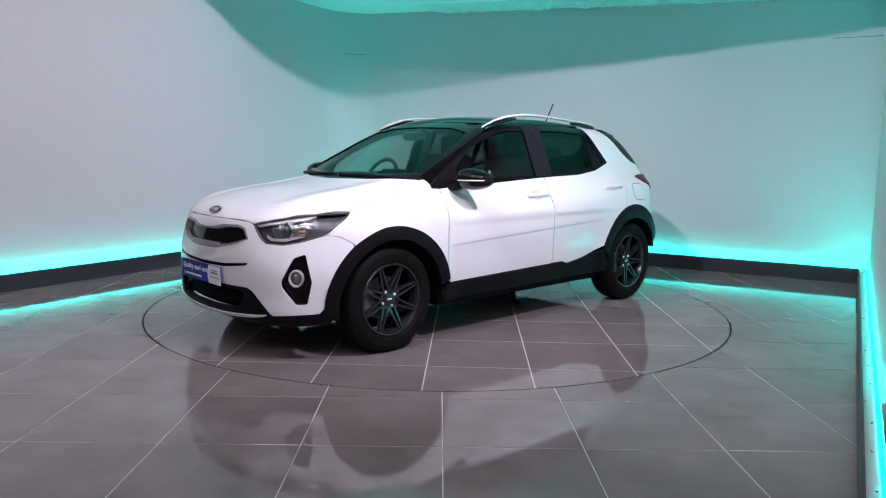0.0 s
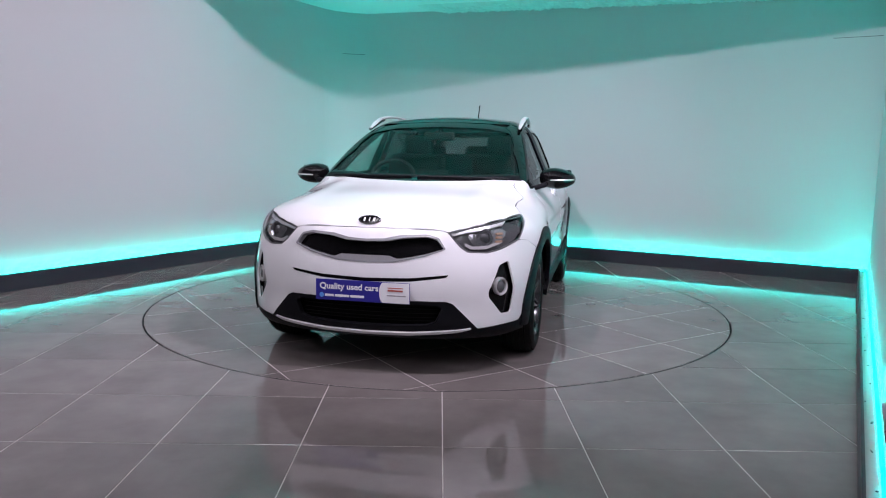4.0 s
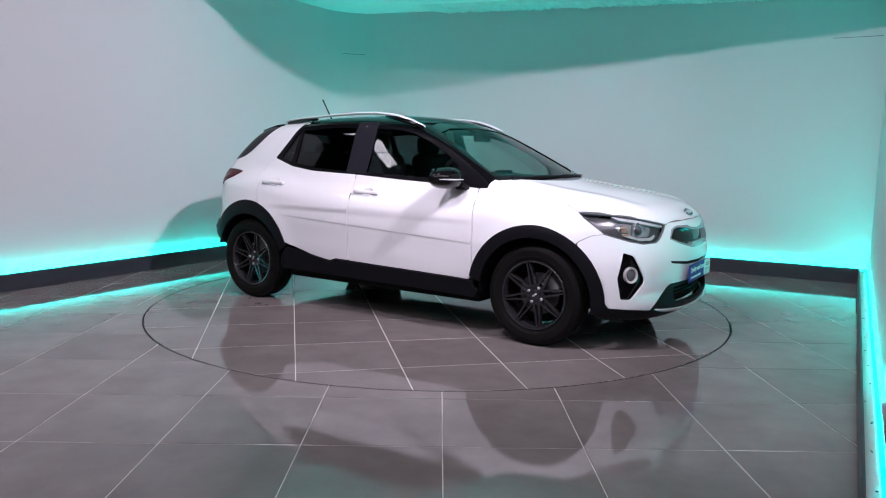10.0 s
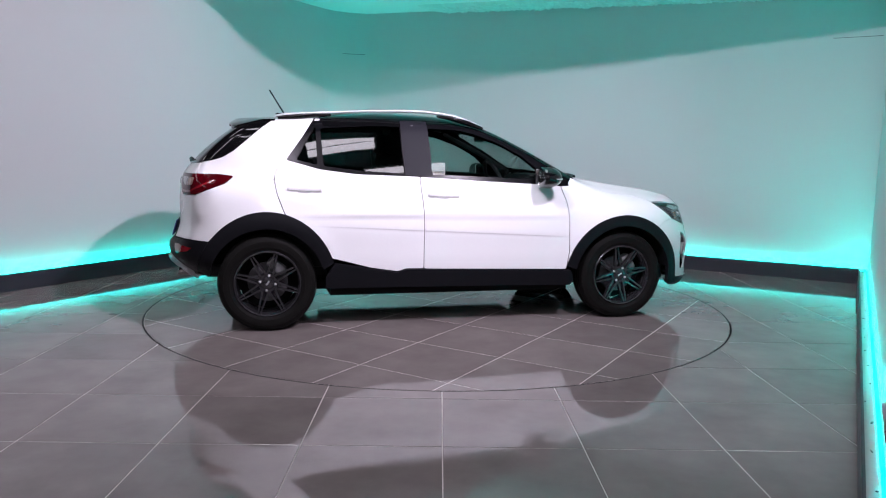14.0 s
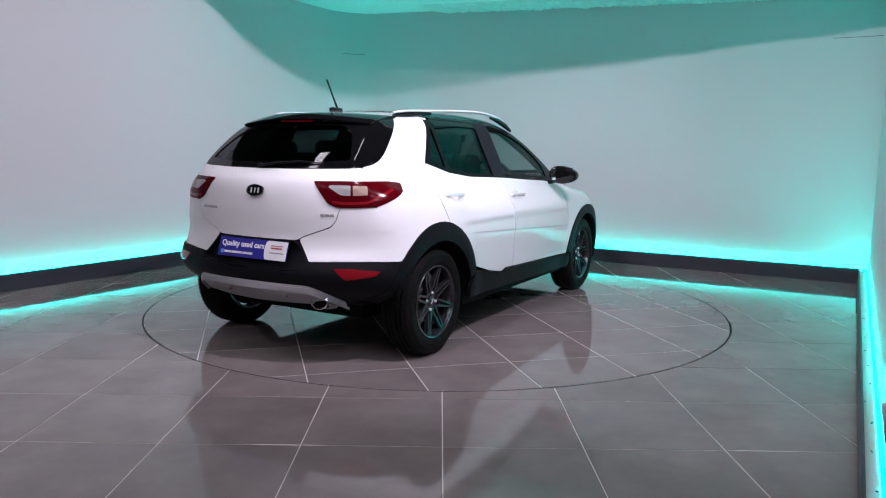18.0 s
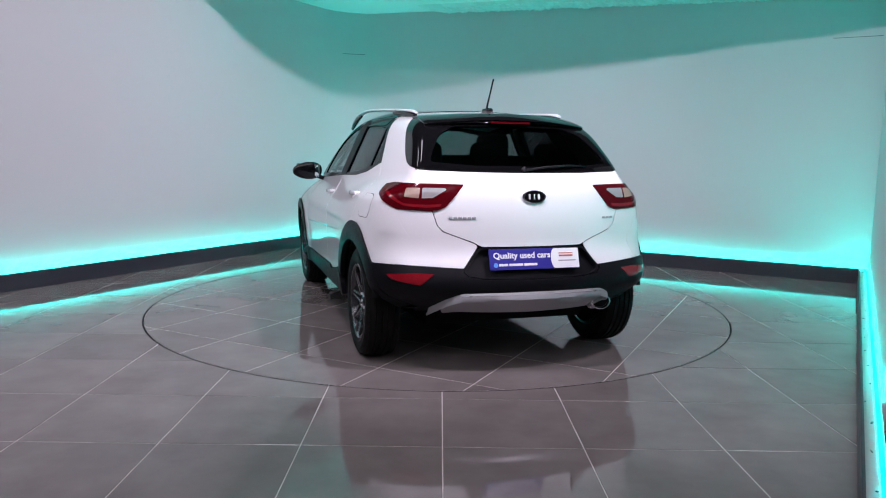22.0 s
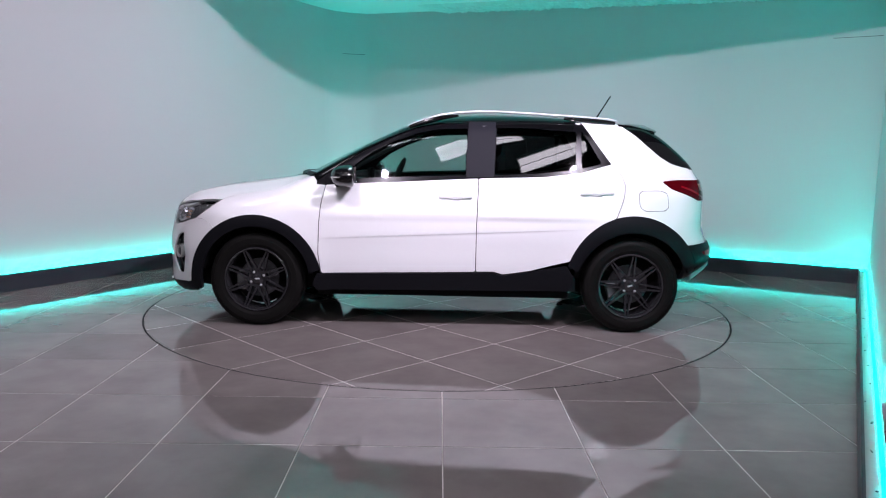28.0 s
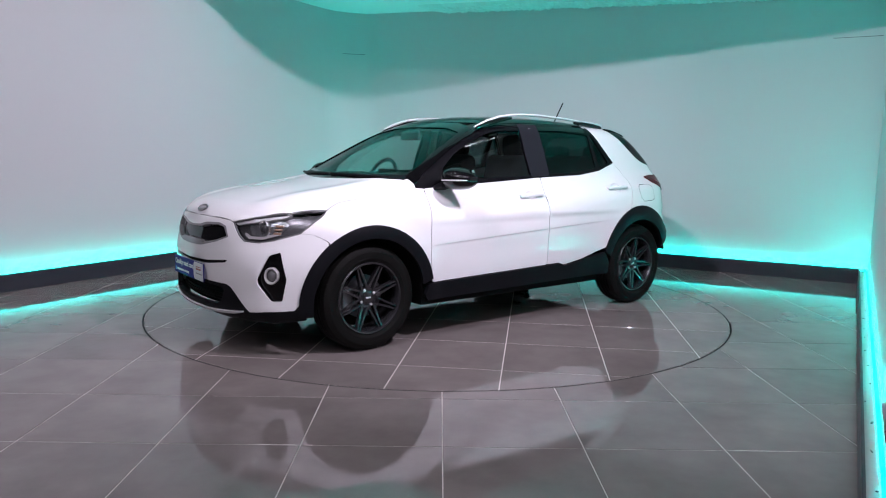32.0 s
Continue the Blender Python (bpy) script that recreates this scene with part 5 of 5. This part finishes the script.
    part("caliper", box((0.07, 0.13, 0.07), (0.120, 0.02, -0.005), 0.015), surface("caliper_grey", (0.3, 0.3, 0.31), 0.5, metal=0.5), wheel, "grey brake caliper")
    return wheel


first = wheel_set()
spots = [(AXLE, 1, -90), (-AXLE, 1, -90), (AXLE, -1, 90), (-AXLE, -1, 90)]
for k, (x, s, turn_x) in enumerate(spots):
    m = Matrix.Translation((x, s * 0.757, 0.326)) @ Matrix.Rotation(radians(turn_x), 4, "X") @ Matrix.Rotation(0.3 * k, 4, "Z")
    if k == 0:
        first.matrix_basis = m
    else:
        copy_thing(first, m)

# wheel wells, underbody and cabin
for x in (AXLE, -AXLE):
    for s in (1, -1):
        bm = bmesh.new()
        rings = []
        for a in np.linspace(radians(8 if x > 0 else -4), radians(184 if x > 0 else 166), 25):
            rings.append([bm.verts.new((x + r * math.cos(a), s * y, 0.325 + r * math.sin(a))) for r, y in ((0.40, 0.845), (0.392, 0.60), (0.38, 0.56), (0.12, 0.55))])
        for a, b in zip(rings, rings[1:]):
            for i in range(3):
                bm.faces.new((a[i], a[i + 1], b[i + 1], b[i]))
        part("wheel_liner", bm, DARK, car, "black wheel-arch liner")
ub = [(1.85, 0.45), (1.70, 0.55), (0.88, 0.55), (0.87, 0.80), (-0.87, 0.80), (-0.88, 0.55), (-1.55, 0.50)]
ub = ub + [(x, -y) for x, y in reversed(ub)]
part("underbody", slab(ub, 0.225, 0.34), DARK, car, "black underbody", smooth=False)
part("axle_beam", tube([(-AXLE, -0.6, 0.30), (-AXLE + 0.1, 0, 0.25), (-AXLE, 0.6, 0.30)], 0.035), DARK, car)
part("exhaust_box", box((0.26, 0.44, 0.12), (-1.58, -0.22, 0.40), 0.04), DARK, car)
cab = part("cabin_floor", slab([(1.15, 0.66), (-1.70, 0.60), (-1.70, -0.60), (1.15, -0.66)], 0.34, 0.42), TRIM, car, "dark cabin floor", smooth=False)
for s in (1, -1):
    part("door_lining", box((1.9, 0.05, 0.58), (-0.25, 0.69 * s, 0.70), 0.02), TRIM, cab)
    part("centre_pillar", tube([(-0.285, 0.72 * s, 1.04), (-0.280, 0.64 * s, 1.22), (-0.275, 0.575 * s, 1.40)], [0.045, 0.040, 0.035], flat=0.5), LINING, cab, "pale grey pillar lining")
    part("front_pillar", tube([(0.86, 0.635 * s, 1.05), (0.54, 0.575 * s, 1.225), (0.22, 0.51 * s, 1.375)], [0.018, 0.018, 0.016]), TRIM, cab, "pale grey pillar lining")
    part("rear_pillar", tube([(-1.36, 0.54 * s, 1.10), (-1.26, 0.49 * s, 1.26), (-1.16, 0.44 * s, 1.38)], [0.07, 0.06, 0.05], flat=0.5), TRIM, cab)
bm = bmesh.new()
xs = np.linspace(-1.40, 0.20, 17)
ys = np.linspace(-0.54, 0.54, 13)
gridv = [[bm.verts.new((x, y, float(roofline(x)) - 0.05 * (y / 0.6) ** 2 - 0.035)) for y in ys] for x in xs]
for a, b in zip(gridv, gridv[1:]):
    for i in range(12):
        bm.faces.new((a[i], a[i + 1], b[i + 1], b[i]))
part("headlining", bm, LINING, cab, "pale grey headlining")
dash = part("dashboard", box((0.45, 1.36, 0.30), (0.82, 0, 0.86), 0.08, segments=4), TRIM, car, "black dashboard")
part("instrument_hood", box((0.22, 0.36, 0.09), (0.66, -0.36, 1.015), 0.04, segments=3), TRIM, dash)
part("screen_unit", box((0.03, 0.24, 0.14), (0.60, 0.0, 1.02), 0.01), DARK, dash, "black centre screen")
ringpts = [Vector((0, 0.185 * math.cos(a), 0.185 * math.sin(a))) for a in np.linspace(0, 2 * math.pi, 33)]
sw = Matrix.Translation((0.44, -0.36, 0.985)) @ Matrix.Rotation(radians(-24), 4, "Y")
bm = tube([sw @ v for v in ringpts], 0.016, n=8)
wheelrim = part("steering_wheel", bm, TRIM, car, "black steering wheel")
part("boss", box((0.05, 0.14, 0.13), (0, 0, 0), 0.03, turn=Matrix.Rotation(radians(-24), 4, "Y")), TRIM, wheelrim).location = (0.455, -0.36, 0.975)
part("spoke_bar", tube([sw @ Vector((0, -0.18, 0)), sw @ Vector((0.01, 0, -0.01)), sw @ Vector((0, 0.18, 0))], 0.018, n=8), TRIM, wheelrim)
rv = part("rear_view_mirror", box((0.035, 0.24, 0.065), (0.40, 0.0, 1.335), 0.02, segments=3), PLASTIC, car, "black rear-view mirror")
part("stem", tube([(0.40, 0, 1.345), (0.335, 0, 1.382)], 0.016), PLASTIC, rv)


def seat(x, y, wide, rows=1):
    base = part("seat", box((0.50, wide, 0.16), (x, y, 0.60), 0.06, segments=3), CLOTH, car, "dark cloth seat")
    part("backrest", box((0.14, wide * 0.96, 0.62), (x - 0.33, y, 0.90), 0.06, turn=Matrix.Rotation(radians(-14), 4, "Y"), segments=3), CLOTH, base)
    n = 1 if wide < 0.8 else 3
    for k in range(n):
        yy = y + (k - (n - 1) / 2) * 0.44
        part("headrest", box((0.11, 0.25, 0.17), (x - 0.435, yy, 1.275 if n == 1 else 1.20), 0.05, segments=3), CLOTH, base)
        part("post", tube([(x - 0.41, yy - 0.06, 1.12), (x - 0.43, yy - 0.06, 1.24)], 0.008, n=6), CHROME, base)
        part("post", tube([(x - 0.41, yy + 0.06, 1.12), (x - 0.43, yy + 0.06, 1.24)], 0.008, n=6), CHROME, base)
    return base


seat(0.08, 0.36, 0.52)
seat(0.08, -0.36, 0.52)
seat(-0.78, 0.0, 1.20)
part("parcel_shelf", box((0.45, 1.08, 0.03), (-1.45, 0, 1.02), 0.01), TRIM, car)

# ---- hall behind the camera ----
# Unseen shell added round the hall, coloured dark to limit bounce light.
HALL = surface("hall_shell_wall", (0.12, 0.117, 0.126), 0.7, grain=8, vary=0.12)
HALL_ROOF = surface("hall_shell_roof", (0.08, 0.08, 0.084), 0.8, grain=8, vary=0.15)
for nm, c, sz in (("wall_hall_north", (0, 9.1, 3.2), (18, 0.2, 6.6)), ("wall_hall_south", (0, -12.1, 3.2), (18, 0.2, 6.6)), ("wall_hall_east", (9.1, -1.5, 3.2), (0.2, 21, 6.6)), ("wall_hall_west", (-9.1, -1.5, 3.2), (0.2, 21, 6.6))):
    tagged(part(nm, box(sz, c), HALL, smooth=False), "plain grey wall added to close the unseen hall", "wall", kind="structure")
tagged(part("ceiling_hall", box((18.2, 21.2, 0.2), (0, -1.5, 6.6)), HALL_ROOF, smooth=False), "dim grey roof added to close the unseen hall", "ceiling", kind="structure")
PANEL = glow("lit_panel", (1.0, 0.93, 1.06), 13.0)
LIGHT_ROWS = [(-2.65, -3.95, 20), (-1.15, -4.25, 20), (0.30, -4.55, 20), (1.75, -4.80, 20), (-1.60, -1.50, 61), (-3.25, -1.20, 61)]
# Outer rows, unseen, added to fill the car's front and the floor with light.
LIGHT_ROWS += [(x, -6.9 - 0.25 * x - r, 14) for r in (0.0, 1.5, 3.0) for x in (-6.2, -4.0, -1.9, 0.3, 2.5, 4.7)]
LIGHT_ROWS += [(5.4, -3.2, 75), (5.9, -0.9, 75), (-6.0, -3.4, 75), (-6.4, -0.9, 75)]
for x, y, a in LIGHT_ROWS:
    fit_ob = empty("ceiling_light", (x, y, 5.6))
    fit_ob.rotation_euler.z = radians(a)
    tagged(fit_ob, "long white panel light hung under the hall roof, outer rows added as fill", "ceiling light", "hall lights")
    part("light_frame", box((1.60, 0.34, 0.05), (0, 0, 0.03), 0.01), SILVER, fit_ob, smooth=False)
    for k in (-1, 1):
        part("diffuser", box((1.52, 0.13, 0.02), (0, 0.08 * k, 0.0), 0.004), PANEL, fit_ob, smooth=False)
    for k in (-0.6, 0.6):
        part("hanger", tube([(k, 0, 0.05), (k, 0, 0.92)], 0.006, n=6), SILVER, fit_ob)

# ---- tiled floor and turntable ----
TSIZE, TX, TY = 0.5925, 0.028, -2.950
GAP = 0.0022


def tile_mesh(outline, z1=0.0, z0=-0.012):
    """A flat tile with a small bevel, from an outline in the plane."""
    c = np.mean(outline, 0)
    n = len(outline)
    o = np.array(outline)
    ins = o + (c - o) / np.maximum(np.linalg.norm(c - o, axis=1, keepdims=True), 1e-6) * 0.0012
    verts = [(x, y, z1) for x, y in ins] + [(x, y, z1 - 0.0012) for x, y in o] + [(x, y, z0) for x, y in o]
    faces = [tuple(range(n))]
    for k in (0, n):
        faces += [(k + i, k + n + i, k + n + (i + 1) % n, k + (i + 1) % n) for i in range(n)]
    return verts, faces


def cut_in(square, r, seg=180):
    """The part of a convex outline inside the circle."""
    poly = [np.array(p) for p in square]
    for k in range(seg):
        a = 2 * math.pi * (k + 0.5) / seg
        nrm = np.array([math.cos(a), math.sin(a)])
        out = []
        for p, q in zip(poly, poly[1:] + poly[:1]):
            dp, dq = p @ nrm - r, q @ nrm - r
            if dp <= 0:
                out.append(p)
            if (dp < 0) != (dq < 0) and abs(dp - dq) > 1e-12:
                out.append(p + (q - p) * dp / (dp - dq))
        poly = out
        if len(poly) < 3:
            return []
    keep = [p for i, p in enumerate(poly) if np.linalg.norm(p - poly[i - 1]) > 1e-4]
    return keep if len(keep) > 2 else []


def cut_out(square, r):
    """The parts of a square outside the circle, as outlines (rim followed by arc)."""
    pts = []
    for a, b in zip(square, square[1:] + square[:1]):
        a, b = np.array(a), np.array(b)
        pts += [a + (b - a) * t for t in np.linspace(0, 1, 60, endpoint=False)]
    flags = [np.linalg.norm(p) > r for p in pts]
    if all(flags):
        return [[np.array(p) for p in square]]
    if not any(flags):
        return []
    n, runs = len(pts), []
    starts = [i for i in range(n) if flags[i] and not flags[i - 1]]
    for i in starts:
        run = []
        j = i
        while flags[j % n]:
            run.append(pts[j % n])
            j += 1
        runs.append(run)
    outs = []
    for run in runs:
        corners = [np.array(c) for c in square]
        keep = [run[0] / np.linalg.norm(run[0]) * r]
        keep += [p for p in run if min(np.linalg.norm(p - c) for c in corners) < 1e-6]
        keep.append(run[-1] / np.linalg.norm(run[-1]) * r)
        a1 = math.atan2(keep[-1][1], keep[-1][0])
        a0 = math.atan2(keep[0][1], keep[0][0])
        d = (a0 - a1 + math.pi) % (2 * math.pi) - math.pi
        arcp = [np.array([math.cos(a1 + d * t), math.sin(a1 + d * t)]) * r for t in np.linspace(0, 1, 10)[1:-1]]
        outs.append(keep + arcp)
    return outs


def floor_piece(outline, parent):
    if len(outline) < 3:
        return
    area = 0.5 * abs(sum(p[0] * q[1] - q[0] * p[1] for p, q in zip(outline, outline[1:] + outline[:1])))
    if area < 2e-4:
        return
    verts, faces = tile_mesh(outline)
    return mesh_ob("tile", verts, faces, TILE, parent)


bed = tagged(mesh_ob("floor", [(-9, -12, -0.0016), (9, -12, -0.0016), (9, 9, -0.0016), (-9, 9, -0.0016)], [(0, 1, 2, 3)], GROUT), "grey polished porcelain tiles with pale joints", "floor", kind="structure")
turntable = empty("turntable")
tagged(turntable, "round turntable tiled in grey porcelain flush with the floor", "turntable")
walls_in = [(BACK_L, BACK_R), (LEFT_END, BACK_L), (BACK_R, RIGHT_END)]


def in_booth(x, y):
    """Within the booth and the strip before it, where tiles can be told apart."""
    p = Vector((x, y))
    for a, b in walls_in:
        nrm = Vector((-(b - a).y, (b - a).x)).normalized()
        if nrm.dot((a + b) / 2) < 0:
            nrm = -nrm
        if (p - a).dot(nrm) > 0.45:
            return False
    return -5.4 < y and x > -5.2
far = []
g = TSIZE / 2 - GAP
for i in range(-16, 17):
    for j in range(-16, 22):
        cx, cy = TX + (i + 0.5) * TSIZE, TY + (j + 0.5) * TSIZE
        if abs(cx) > 8.6 or not -11.6 < cy < 8.6:
            continue
        sq = [(cx - g, cy - g), (cx + g, cy - g), (cx + g, cy + g), (cx - g, cy + g)]
        if in_booth(cx, cy):
            for o in cut_out(sq, RING + 0.007):
                floor_piece(o, bed)
        elif math.hypot(cx, cy) > RING + 0.6:
            far.append(sq)
verts, faces = [], []
for sq in far:
    v, f = tile_mesh([np.array(p) for p in sq])
    k = len(verts)
    verts += v
    faces += [tuple(k + q for q in t) for t in f]
tagged(mesh_ob("tile_field", verts, faces, TILE, bed), kind="stuff")
turn_bed = part("bed", slab([((RING - 0.006) * math.cos(a), (RING - 0.006) * math.sin(a)) for a in np.linspace(0, 2 * math.pi, 160, endpoint=False)], -0.0012, -0.0008), GROUT, turntable, smooth=False)
# The gap is shallow; a dark ring in it supplies the shade.
part("rim", revolve([(RING - 0.008, -0.0014), (RING + 0.008, -0.0014), (RING + 0.008, -0.0010), (RING - 0.008, -0.0010)], n=160, closed=True), DARK, turntable, "dark ring standing in for the shaded gap round the disc", smooth=False)
for i in range(-5, 5):
    for j in range(-5, 6):
        cx, cy = TX + (i + 0.5) * TSIZE, TY - 0.0 + (j + 5.5) * TSIZE
        sq = [(cx - g, cy - g), (cx + g, cy - g), (cx + g, cy + g), (cx - g, cy + g)]
        floor_piece(cut_in(sq, RING - 0.007), turntable)

# ---- movement ----
OFF = Vector((-0.0572, 0.075, 0.0))
TURN = [(0.0, -137.3), (0.5, -137.1), (1.0, -135.4), (1.5, -132.0), (2.0, -126.7), (2.5, -120.95), (3.0, -114.95), (3.5, -109.15), (6.0, -79.8), (7.0, -68.1), (8.0, -56.5), (9.0, -45.0), (10.0, -33.45), (11.0, -21.4), (12.0, -10.05), (13.0, 1.5), (14.0, 12.8), (17.0, 47.9), (18.0, 59.65), (19.0, 71.6), (20.0, 83.65), (21.0, 95.6), (22.0, 107.35), (23.0, 119.15), (24.0, 131.0), (25.0, 143.1), (28.0, 178.2), (29.0, 190.25), (30.0, 202.35), (30.5, 208.25), (31.0, 213.2), (31.5, 216.2), (32.0, 217.6)]


def motions():
    walk(car, [(t, Matrix.Rotation(radians(a), 4, "Z") @ Matrix.Translation(OFF)) for t, a in TURN])
    walk(turntable, [(t, Matrix.Rotation(radians(a + 45), 4, "Z")) for t, a in TURN])


motions()
